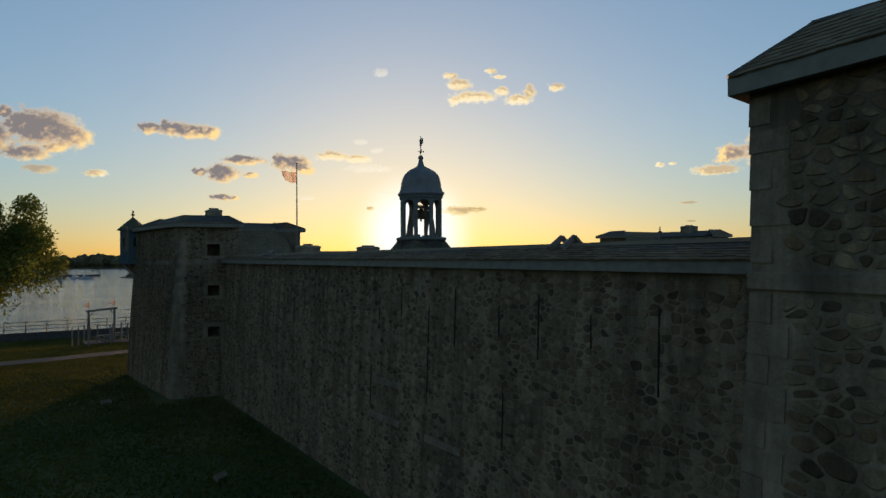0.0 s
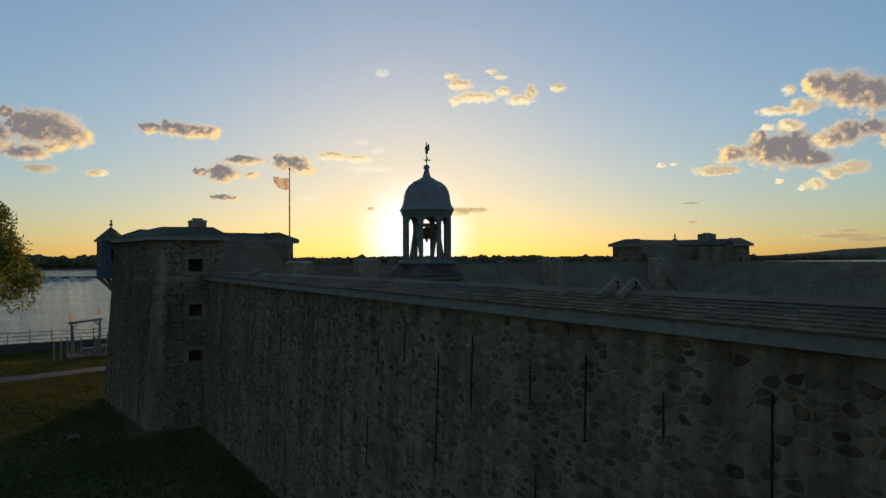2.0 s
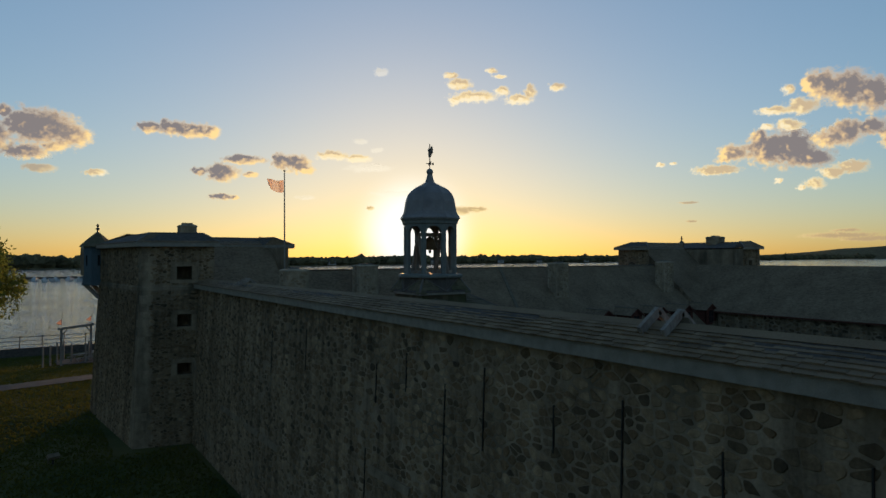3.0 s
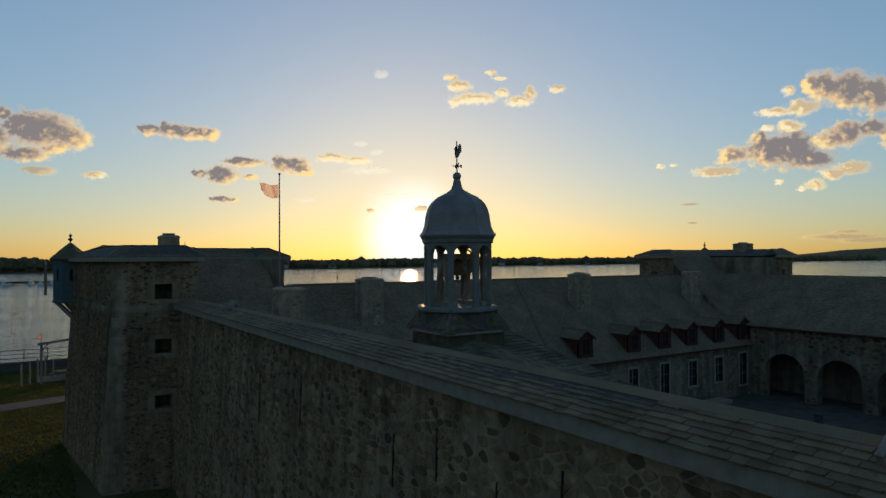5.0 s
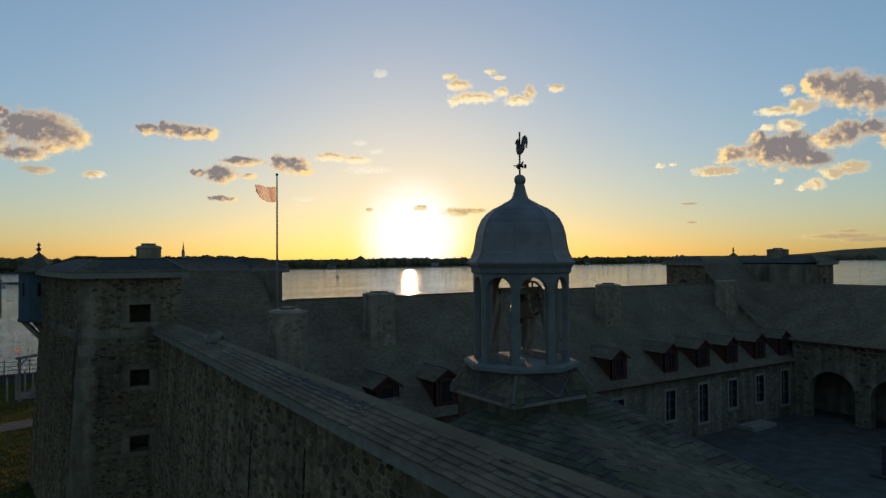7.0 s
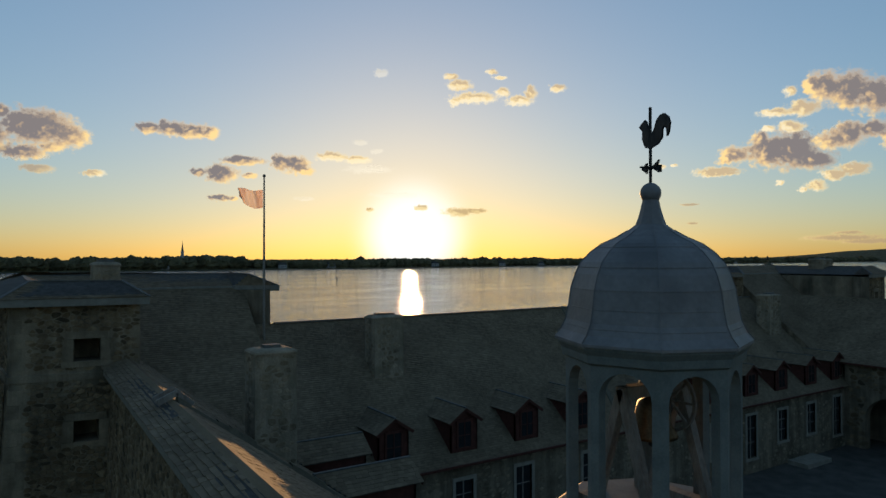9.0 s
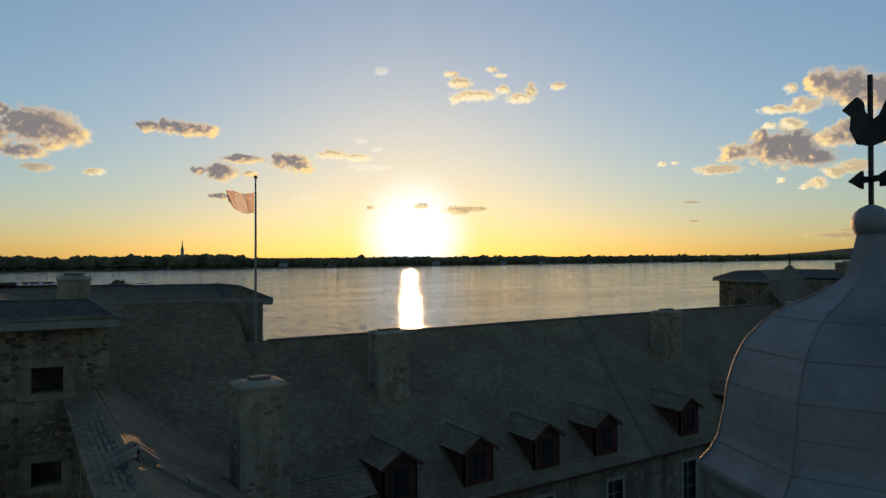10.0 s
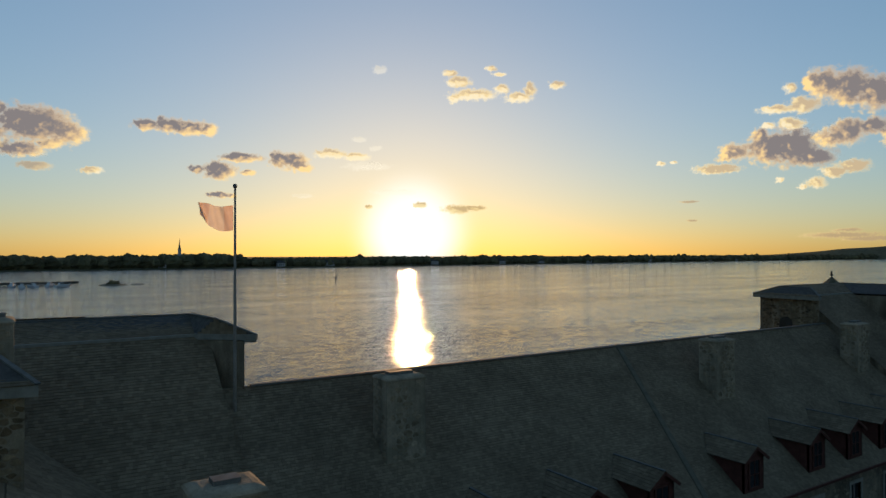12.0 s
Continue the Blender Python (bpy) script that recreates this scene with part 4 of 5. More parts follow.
chimney(11.45, 5.2, 4.2, 8.74, 1.6, 1.1, "square rubble stone chimney rising from the range roof")
chimney(29.9, 5.2, 4.2, 8.74, 1.5, 1.1, "square rubble stone chimney rising from the range roof")
chimney(43.8, 5.2, 4.2, 8.74, 1.5, 1.1, "square rubble stone chimney rising from the range roof")
chimney(3.25, -2.75, 3.6, 8.66, 1.36, 1.1, "stout rubble stone chimney with a small flue slab", cap=.19)
chimney(2.75, -34.8, 3.6, 8.66, 1.36, 1.1, "stout rubble stone chimney with a small flue slab", cap=.19)
chimney(-0.65, 5.57, 9.0, 11.36, 1.02, 0.98, "low stone chimney on the bastion roof")
chimney(54.3, 6.9, 8.0, 11.36, 1.6, 1.3, "stone chimney on the far bastion roof")

# ---- far range with arcade ----
far = thing("range_west", (48, -16, COURT), "stone range with a shingled roof and round arches to the court", "building", kind="structure")
wall = add("court_wall", Geo().box((46.0, -42, -2.4), (46.7, 0.9, 4.1)), "mortar", far)
arches = []
for yc in (-2.1, -6.5, -10.9, -15.3, -19.7):
    prof = [(yc - 1.68, -2.2), (yc + 1.68, -2.2)] + [(yc + 1.68 * math.cos(math.pi * i / 16), 0.25 + 1.55 * math.sin(math.pi * i / 16)) for i in range(17)]
    arches.append(([(45.7, y, z) for y, z in prof], [(47.0, y, z) for y, z in prof]))
cut(wall, arches)
add("back_wall", Geo().box((49.2, -42, -2.4), (49.4, 0.9, 4.4)), "mortar", far)
add("arcade_floor", Geo().box((45.8, -42, -2.3), (49.2, 0.9, COURT + .03)), "gravel", far)
wf = new("wall_face")
wf.parent = far
wf.matrix_parent_inverse = Matrix.Translation(-far.location)
pts = [Vector((45.996, 0.8, -2)), Vector((45.996, -30, -2)), Vector((45.996, -30, 4.0)), Vector((45.996, 0.8, 4.0))]
holes = [[(0.8 - y, z + 2.0) for y, z in [(yc - 1.8, -2.2), (yc - 1.8, 2.2), (yc + 1.8, 2.2), (yc + 1.8, -2.2)]] for yc in (-2.1, -6.5, -10.9, -15.3, -19.7)]
stone_face(wf, pts, rng, 0.34, 0.92, holes=holes, proud=.02)
roof_plane("roof", [(45.55, -40, 4.0), (45.55, 2.6, 4.0), (51.4, RY, RZ), (51.4, -40, RZ)], far)
add("eaves_board", Geo().beam((45.55, -40, 3.95), (45.55, 0.9, 3.95), .08, .12), "redwood", far)
roof_plane("outer_slope", [(53.0, -38, 7.45), (53.0, 3, 7.45), (51.4, RY, RZ), (51.4, -40, RZ)], far, False)
add("outer_wall", Geo().box((52.4, -38, -2.4), (52.9, 3, 7.45)), "mortar", far)

# ---- south side, closing the square ----
south = thing("range_south", (26, -42, COURT), "stone range closing the court behind", "building", kind="structure")
add("masonry", Geo().box((0, -45.5, -2.4), (52, -44.9, 7.45)), "mortar", south)
add("court_wall", Geo().box((7.0, -37.2, -2.4), (44.6, -36.7, 2.4)), "mortar", south)
roof_plane("roof", [(5, -36.4, GZ), (45, -36.4, GZ), (52, -43.7, RZ), (0, -43.7, RZ)], south, False)
roof_plane("outer_slope", [(0, -45.5, 7.5), (52, -45.5, 7.5), (52, -43.7, RZ), (0, -43.7, RZ)], south, False)

# ---- entrance range behind the curtain, with the gatehouse roof ----
east = thing("range_east", (4, YC, COURT), "entrance range with a shingled lean-to roof", "building", kind="structure")
add("court_wall", Geo().box((6.6, -36.7, -2.4), (7.1, 0.9, 2.3)), "mortar", east)
roof_plane("roof", [(EX, -18.38, 2.4), (EX, 0.4, 2.4), (ROOFX + .02, 6.9, ridge(6.9) - .05), (ROOFX + .02, -18.38, ridge(-18.38) - .05)], east)
roof_plane("roof", [(EX, -27.0, 2.4), (EX, -37.0, 2.4), (ROOFX + .02, -37.4, ridge(-37.4) - .05), (ROOFX + .02, -27.0, ridge(-27.0) - .05)], east)
for yy in (-6.6, -30.8):
    g, top = Geo(), ridge(yy)
    for k in range(24):         # a ragged line of old boards
        a, b, h = k / 24, (k + 1) / 24, .2 + .09 * math.sin(7.3 * k) * math.cos(2.1 * k)
        (xa, za), (xb, zb) = [(ROOFX + .05 + (EX - ROOFX) * e, top - .08 - (top - 2.4) * e) for e in (a, b)]
        g.prism([(xa, yy - .22, za), (xb, yy - .22, zb), (xb, yy + .22, zb), (xa, yy + .22, za)], [(xa, yy - .13, za + h), (xb, yy - .13, zb + h), (xb, yy + .13, zb + h), (xa, yy + .13, za + h)])
    add("fire_wall", g, "capping", east, "raised dark mossy firebreak down the roof")
    for dy in (-.22, .25):
        add("roof_ladder", Geo().beam((EAVX + .33, yy + .22 + dy, EAVZ + .27), (ROOFX + .06, yy + .22 + dy, top + .2), .08, .14), "timber", east, "stout weathered board hooked over the coping")
        add("roof_ladder", Geo().beam((ROOFX + .05, yy + .22 + dy, top + .2), (ROOFX + .42, yy + .22 + dy, top - .12), .08, .12), "timber", east)
add("coping_back", Geo().prism([(ROOFX - .1, CY1, 6.6), (ROOFX, CY1, 6.6), (ROOFX, CY0, 6.6), (ROOFX - .1, CY0, 6.6)], [(ROOFX - .1, CY1, ridge(CY1) - .13), (ROOFX, CY1, ridge(CY1) - .13), (ROOFX, CY0, ridge(CY0) - .13), (ROOFX - .1, CY0, ridge(CY0) - .13)]), "underlay", east, "dark boarding behind the coping")
for yy in (-.3, -4.0):
    dormer(lambda a, b, z: (7.44 - b, yy + a, z), lambda v: 2.4 + .752 * (v - .24), "gabled dormer with shingled roof on the entrance range", "dormers of the entrance range")
CUX, CUY = 2.35, -18.56
A0, A1, B0, C0, D0 = (2.3, -18.4, 8.0), (4.0, -18.5, 7.9), (6.5, -23.4, 5.98), (-.16, -26.8, 6.9), (-.16, -18.4, 7.25)
for tri in ([C0, D0, A0], [C0, B0, A0], [B0, A1, A0]):
    roof_plane("gate_roof", tri, east, True, 0.17, 0.24, kind="mossy")
g = Geo()
for a in ((A1, B0, (7.0, -27, 2.2), (7.0, -18.3, 3.2)), (B0, C0, (-.2, -27, 5), (7, -27, 2.2)), (D0, A0, A1, (7.0, -18.4, 3.2), (7.0, -18.4, 2.2))):
    g.poly(a)
add("gate_roof_back", g, "underlay", east)
for a, b in ((A0, D0), (A0, A1), (A1, B0)):
    add("hip_flashing", Geo().beam(a, b, .1, .03), "underlay", east)

# ---- courtyard ----
tagged(new("courtyard", Geo().poly([(6.8, -37, COURT), (46.3, -37, COURT), (46.3, 1.0, COURT), (6.8, 1.0, COURT)]).mesh("courtyard", "gravel")), "grey gravel courtyard of the fort", "courtyard", kind="structure")
tagged(new("stone_slab", Geo().box((38.4, -0.6, COURT), (41.2, 0.7, COURT + .28)).mesh("stone_slab", "limewash")), "pale stone landing slab in the courtyard", "slab")
well = thing("pump_post", (35.6, -10.4, COURT), "dark wooden pump post on a square base in the courtyard", "pump")
part("base", Geo().box((-.6, -.6, 0), (.6, .6, .14)).mesh("base", "underlay"), well)
part("post", Geo().box((-.17, -.17, .14), (.17, .17, 1.7)).mesh("post", "underlay"), well)
part("handle", Geo().beam((0, 0, 1.3), (.7, .1, 1.0), .07).mesh("handle", "iron"), well)
part("cap", Geo().box((-.24, -.24, 1.7), (.24, .24, 1.8)).mesh("cap", "underlay"), well)

# ---- bell cupola ----
cup = thing("bell_cupola", (CUX, CUY, 7.28), "octagonal open bell cupola with a tin dome and weathercock", "cupola")
OC = math.pi / 8


def cpart(name, g, material, label="", smooth=False, parent=None):
    o = part(name, g.mesh(name, material, smooth), parent or cup, label)
    return o


cpart("pedestal", Geo().prism([(-.87, -.87, -1.6), (.87, -.87, -1.6), (.87, .87, -1.6), (-.87, .87, -1.6)], [(-.85, -.85, .78), (.85, -.85, .78), (.85, .85, .78), (-.85, .85, .78)]), "mossys", "shingled square pedestal")
sq = [(-1.0, -1.0), (1.0, -1.0), (1.0, 1.0), (-1.0, 1.0)]
for k in range(4):
    a, b = [(.86 * math.cos(math.pi / 4 + (k + e) * math.pi / 2) * 1.414, .86 * math.sin(math.pi / 4 + (k + e) * math.pi / 2) * 1.414) for e in (0, 1)]
    sf = new("pedestal_cladding")
    sf.parent = cup
    shingle_cover(sf, [Vector((*a, -1.0)), Vector((*b, -1.0)), Vector((*b, .7)), Vector((*a, .7))], rng, .17, .2, .02, kind="mossy")
sk = Geo()
valleys = []
for k in range(4):
    a, b = sq[k], sq[(k + 1) % 4]
    t0 = math.atan2((a[1] + b[1]) / 2, (a[0] + b[0]) / 2)
    om, o1, o2 = [(1.0 * math.cos(t0 + e * math.pi / 4), 1.0 * math.sin(t0 + e * math.pi / 4), 1.27) for e in (0, -1, 1)]
    m = (1.04 * math.cos(t0), 1.04 * math.sin(t0), .8)
    sk.poly([(*a, .76), m, o1])
    sk.poly([m, (*b, .76), o2])
    sk.poly([m, om, o1])
    sk.poly([m, o2, om])
    valleys += [(m, o1), (m, o2)]
sk.poly([(*q, .76) for q in reversed(sq)])
skirt = cpart("skirt_roof", sk, "underlay", "small shingled broach roof")
for f in sk.f[:-1]:
    fp_ = [Vector(sk.v[i]) for i in f]
    if max(q.z for q in fp_[1:2]) < 1:
        shingle_cover(skirt, fp_, rng, .13, .16, .02, kind="mossy")
for a, b in valleys:
    cpart("skirt_rib", Geo().beam((a[0], a[1], a[2] + .02), (b[0], b[1], b[2] + .01), .04, .03), "lead")
cpart("skirt_edge", Geo().prism([(*q, .7) for q in sq], [(*q, .77) for q in sq]), "greyboard")
for k in range(4):
    t = math.pi / 4 + k * math.pi / 2
    cpart("skirt_rib", Geo().beam((1.41 * math.cos(t), 1.41 * math.sin(t), .79), (.99 * math.cos(t), 1.04 * math.sin(t), 1.28), .06, .04), "lead")
cpart("platform", Geo().lathe([(1.08, 1.24), (1.13, 1.27), (1.13, 1.34), (1.06, 1.38)], 8), "whitewood", "pale platform ring")
RC, ZA, ZB = 0.93, 1.38, 3.08
side = 2 * RC * math.sin(OC)
for k in range(8):
    t = OC + k * math.pi / 4
    ap = RC * math.cos(OC)
    ux, uy = -math.sin(t), math.cos(t)
    hw, ow, spring, rise = side / 2, side / 2 - .085, 2.71, .27
    outline = [(-hw, ZA), (-ow, ZA), (-ow, spring)] + [(-ow * math.cos(math.pi * i / 10), spring + rise * math.sin(math.pi * i / 10)) for i in range(1, 10)] + [(ow, spring), (ow, ZA), (hw, ZA), (hw, ZB), (-hw, ZB)]
    def shell(r):
        return [(r * math.cos(t) + ux * s * r / ap, r * math.sin(t) + uy * s * r / ap, z) for s, z in outline]
    cpart("arcade_panel", Geo().prism(shell(ap - .1), shell(ap)), "whitewood", "pale painted arched panel")
cpart("cornice", Geo().lathe([(RC - .02, 3.02), (RC + .04, 3.06), (RC + .05, 3.14), (RC + .09, 3.2), (RC + .09, 3.25)], 8), "whitewood")
dome = cpart("dome", Geo().lathe([(1.05, 3.23), (1.05, 3.26), (.98, 3.34), (.925, 3.46), (.893, 3.62), (.868, 3.8), (.82, 3.96), (.755, 4.09), (.655, 4.2), (.535, 4.29), (.37, 4.365), (.245, 4.44), (.165, 4.5), (.135, 4.58), (.11, 4.67), (.09, 4.76), (.085, 4.8)], 8), "tin", "grey tin eight-sided dome")
for k in range(8):
    t = k * math.pi / 4
    prof = [(1.05, 3.27), (.98, 3.35), (.925, 3.46), (.893, 3.62), (.868, 3.8), (.82, 3.96), (.755, 4.09), (.655, 4.2), (.535, 4.29), (.37, 4.365), (.245, 4.44)]
    g = Geo()
    for (r0, z0), (r1, z1) in zip(prof, prof[1:]):
        g.beam(((r0 + .004) * math.cos(t), (r0 + .004) * math.sin(t), z0), ((r1 + .004) * math.cos(t), (r1 + .004) * math.sin(t), z1), .008, .01)
    cpart("seam", g, "tin", parent=dome)
for k in range(8):
    t0, t1 = k * math.pi / 4, (k + 1) * math.pi / 4
    for r0, z0 in ((.95, 3.405), (.896, 3.6), (.867, 3.8), (.785, 4.035), (.592, 4.247)):
        cpart("lap", Geo().beam(((r0 + .003) * math.cos(t0), (r0 + .003) * math.sin(t0), z0), ((r0 + .003) * math.cos(t1), (r0 + .003) * math.sin(t1), z0), .004, .008), "tin", parent=dome)
cpart("ball", Geo().lathe([(.02, 4.74)] + [(.115 * math.cos(math.pi * (i / 10 - .5)), 4.85 + .115 * math.sin(math.pi * (i / 10 - .5))) for i in range(1, 10)] + [(.02, 4.965)], 16), "tin", "grey finial ball", True)
cpart("rod", Geo().beam((0, 0, 4.9), (0, 0, 5.8), .024), "iron")
vx, vy = math.sin(radians(15)), math.cos(radians(15))


def plate(outline, z, th=.012):
    nx_, ny_ = vy, -vx
    return Geo().prism([(vx * s - nx_ * th, vy * s - ny_ * th, z + h) for s, h in outline], [(vx * s + nx_ * th, vy * s + ny_ * th, z + h) for s, h in outline])


cock = [(.22, .30), (.17, .335), (.1, .375), (.06, .33), (.05, .26), (-.015, .18), (-.075, .21), (-.14, .33), (-.2, .375), (-.276, .385), (-.36, .33), (-.395, .25),
        (-.37, .14), (-.335, .1), (-.33, .18), (-.29, .24), (-.25, .2), (-.24, .1), (-.16, .035), (0, 0), (.1, .03), (.157, .14), (.15, .24)]
cock = [(a * .9, b * .9) for a, b in cock]
cpart("weathercock", plate(cock, 5.34), "iron", "dark iron weathercock")
cpart("vane_arrow", plate([(.16, .0), (.06, .06), (.06, .02), (-.06, .02), (-.16, .07), (-.12, 0), (-.16, -.07), (-.06, -.02), (.06, -.02), (.06, -.06)], 5.13), "iron")
cpart("cross_arrow", Geo().beam((-.13, .03, 5.13), (.13, -.03, 5.13), .02).box((.11, -.05, 5.09), (.13, 0, 5.17)), "iron")
BZ = 0.42
cpart("bell", Geo().lathe([(.28, 1.76 + BZ), (.27, 1.8 + BZ), (.21, 1.9 + BZ), (.18, 2.04 + BZ), (.15, 2.14 + BZ), (.07, 2.19 + BZ), (.04, 2.23 + BZ)], 20), "bronze", "bronze bell", True)
cpart("clapper", Geo().lathe([(.015, 2.1 + BZ), (.02, 1.78 + BZ), (.05, 1.72 + BZ), (.04, 1.66 + BZ), (.01, 1.64 + BZ)], 10), "iron", "", True)
cpart("yoke", Geo().beam((-.5, 0, 2.28 + BZ), (.5, 0, 2.28 + BZ), .13), "timber")
for s in (-1, 1):
    for e in (-.4, .4):
        cpart("bell_post", Geo().beam((s * .46, e, 1.38), (s * .46, 0, 2.32 + BZ), .1), "timber")
    cpart("sill_beam", Geo().box((s * .46 - .07, -.6, 1.37), (s * .46 + .07, .6, 1.49)), "timber")
wheel = Geo()
WZ = 2.12 + BZ
for k in range(20):
    a, b = 2 * math.pi * k / 20, 2 * math.pi * (k + 1) / 20
    wheel.beam((.3, .33 * math.cos(a), WZ + .33 * math.sin(a)), (.3, .33 * math.cos(b), WZ + .33 * math.sin(b)), .035)
for k in range(4):
    a = math.pi * k / 4
    wheel.beam((.3, -.33 * math.cos(a), WZ - .33 * math.sin(a)), (.3, .33 * math.cos(a), WZ + .33 * math.sin(a)), .025)
cpart("bell_wheel", wheel, "timber")

# ---- bartizans ----
def bartizan(x, y, ux, uy, label):
    b = thing("bartizan", (x, y, 7.0), label, "sentry box", "corner sentry boxes")
    body = part("box", Geo().lathe([(.95, .35), (.98, .4), (.98, .5), (.92, .52), (.92, 3.0)], 6).mesh("box", "bluewood"), b)
    part("roof", Geo().lathe([(1.12, 2.95), (1.12, 3.02), (.62, 3.5), (.2, 3.88), (.06, 4.0)], 6).mesh("roof", "mossys"), b)
    part("finial", Geo().lathe([(.05, 3.95), (.05, 4.1), (.13, 4.16), (.14, 4.22), (.05, 4.28), (.05, 4.36), (.1, 4.42), (.02, 4.55)], 10).mesh("finial", "iron"), b)
    for s in (-.35, .35):
        c = Vector((ux, uy, 0))
        sd = Vector((-uy, ux, 0))
        part("bracket", Geo().beam(c * .75 + sd * s + Vector((0, 0, .45)), c * -.75 + sd * s * .6 + Vector((0, 0, -.85)), .2).mesh("bracket", "timber"), b)
    for k in range(6):
        t = math.pi / 6 + k * math.pi / 3
        part("slit", Geo().box((-.07, -.012, 1.7), (.07, .012, 2.4)).mesh("slit", "dark"), body).matrix_basis = Matrix.Translation((.80 * math.cos(t), .80 * math.sin(t), 0)) @ Matrix.Rotation(t + math.pi / 2, 4, "Z")
    return b


bartizan(-4.95, 13.1, -.7, .7, "blue-grey wooden sentry box corbelled out from the bastion corner")
bartizan(56.7, 13.1, .7, .7, "wooden sentry box on the far bastion corner")
bartizan(-4.95, 2 * YC - 13.1, -.7, -.7, "blue-grey wooden sentry box corbelled out from the bastion corner")

# ---- flagpole ----
fp = thing("flagpole", (6.14, 7.1, 5.5), "tall grey pole with a pale flag in the wind", "flagpole")
part("pole", Geo().lathe([(.07, 0), (.06, 4), (.035, 9.7)], 12).mesh("pole", "timber", True), fp)
part("truck", Geo().lathe([(.02, 9.68), (.07, 9.72), (.08, 9.76), (.06, 9.82), (.01, 9.84)], 10).mesh("truck", "lead", True), fp)
fg = Geo()
NU, NV = 18, 8
for j in range(NV + 1):
    for i in range(NU + 1):
        s, h = i / NU, j / NV
        wob = .2 * s * math.sin(8 * s + 2.2 * h) + .09 * s * math.sin(19 * s + 4 * h + 3)
        fg.v.append((-.06 - 1.06 * s, .22 * s + wob, 9.1 - (.84 - .6 * s * s) * h - (.02 + .2 * h) * s - .12 * s * math.sin(5 * s)))
for j in range(NV):
    for i in range(NU):
        a = j * (NU + 1) + i
        fg.f.append((a, a + 1, a + NU + 2, a + NU + 1))
cloth = fg.mesh("flag", "flag", True)
cloth.materials.append(M["flagpale"])
for f in cloth.polygons:
    if 5 <= f.index % NU < 13:
        f.material_index = 1
part("flag", cloth, fp, "rose flag with a paler middle band, lit from behind")

# ---- lawn, path, waterside ----
rng = random.Random(41)
g = Geo()
px = [-90 + 4 * i for i in range(46)]
for x in px:
    y = 28.6 + 3.4 / (1 + math.exp(-(x + 6) * 0.4)) + 0.6 * math.sin(x * 0.05)
    g.v += [(x, y - 1.7, max(ground_z(x, y - 1.7), ground_z(x, y)) + .06), (x, y + 1.7, ground_z(x, y + 1.7) + .06)]
for i in range(len(px) - 1):
    g.f.append((2 * i, 2 * i + 2, 2 * i + 3, 2 * i + 1))
tagged(new("path", g.mesh("path", "asphalt")), "pale paved footpath across the lawn", "path", kind="structure")
tagged(new("sea_wall", Geo().box((-120, SHORE - .5, LAKE - 2), (120, SHORE + .12, -1.55)).mesh("sea_wall", "underlay")), "dark stone embankment along the lake", "embankment", kind="structure")

rail = thing("railing", (-20, SHORE - .2, -1.55), "thin metal waterside railing", "railing")
for i in range(33):
    part("post", Geo().lathe([(.075, 0), (.06, .1), (.05, 1.36), (.075, 1.4), (.05, 1.47)], 8, (-40 + 2.3 * i, 0, 0)).mesh("post", "iron"), rail)
for z in (.4, .86, 1.32):
    part("rail", Geo().beam((-40, 0, z), (34, 0, z), .06).mesh("rail", "iron"), rail)

gate = thing("timber_gate", (-4.25, 43.6, ground_z(-4.25, 43.6)), "open timber gateway frame with two small pennants", "gateway")
for x, y in ((-1.5, -1.6), (1.5, 1.6)):
    part("post", Geo().box((x - .11, y - .11, 0), (x + .11, y + .11, 4.0)).mesh("post", "timber"), gate)
    part("brace", Geo().beam((x, y, 3.2), (x * .6, y * .6, 3.85), .1).mesh("brace", "timber"), gate)
    st = part("staff", Geo().beam((x, y, 3.9), (x + .02, y, 5.0), .04).mesh("staff", "timber"), gate)
    part("pennant", Geo().prism([(x, y, 4.95), (x - .5, y - .1, 4.5), (x, y, 4.35)], [(x, y + .02, 4.95), (x - .5, y - .08, 4.5), (x, y + .02, 4.35)]).mesh("pennant", "flag"), gate)
part("beam", Geo().beam((-1.75, -1.87, 3.95), (1.75, 1.87, 3.95), .2, .24).mesh("beam", "timber"), gate)

yard = thing("post_fence", (-4.3, 44.2, ground_z(-4.3, 44.2)), "row of round wooden posts round a timber deck", "fence")
for x, y in ((-3.1, -2.6), (-2.4, -1.2), (-.4, -.4), (-1.7, .6), (-1.0, 2.2), (.9, -.9), (1.3, .4), (2.1, -.8), (2.4, 1.5), (2.9, .2)):
    part("post", Geo().lathe([(.09, 0), (.085, 1.9 + .3 * rng.random()), (.04, 2.25)], 8, (x, y, 0)).mesh("post", "timber"), yard)
part("deck", Geo().box((-1.8, -1.6, .02), (3.0, 2.4, .16)).mesh("deck", "underlay"), yard)
for x, y, a in ((-3.9, 44.4, 30), (-2.2, 46.2, 30)):
    tb = thing("picnic_table", (x, y, ground_z(-4.3, 44.2) + .16), "wooden picnic table with benches on the deck", "table")
    tb.rotation_euler = (0, 0, radians(a))
    for k in range(4):
        part("top_board", Geo().box((-.9, -.38 + .2 * k, .72), (.9, -.2 + .2 * k, .76)).mesh("top_board", "timber"), tb)
    for s in (-1, 1):
        part("bench", Geo().box((-.9, s * .72 - .14, .43), (.9, s * .72 + .14, .47)).mesh("bench", "timber"), tb)
        part("leg", Geo().beam((s * .65, -.75, 0), (s * .65, .3, .74), .09).mesh("leg", "timber"), tb)
        part("leg", Geo().beam((s * .65, .75, 0), (s * .65, -.3, .74), .09).mesh("leg", "timber"), tb)
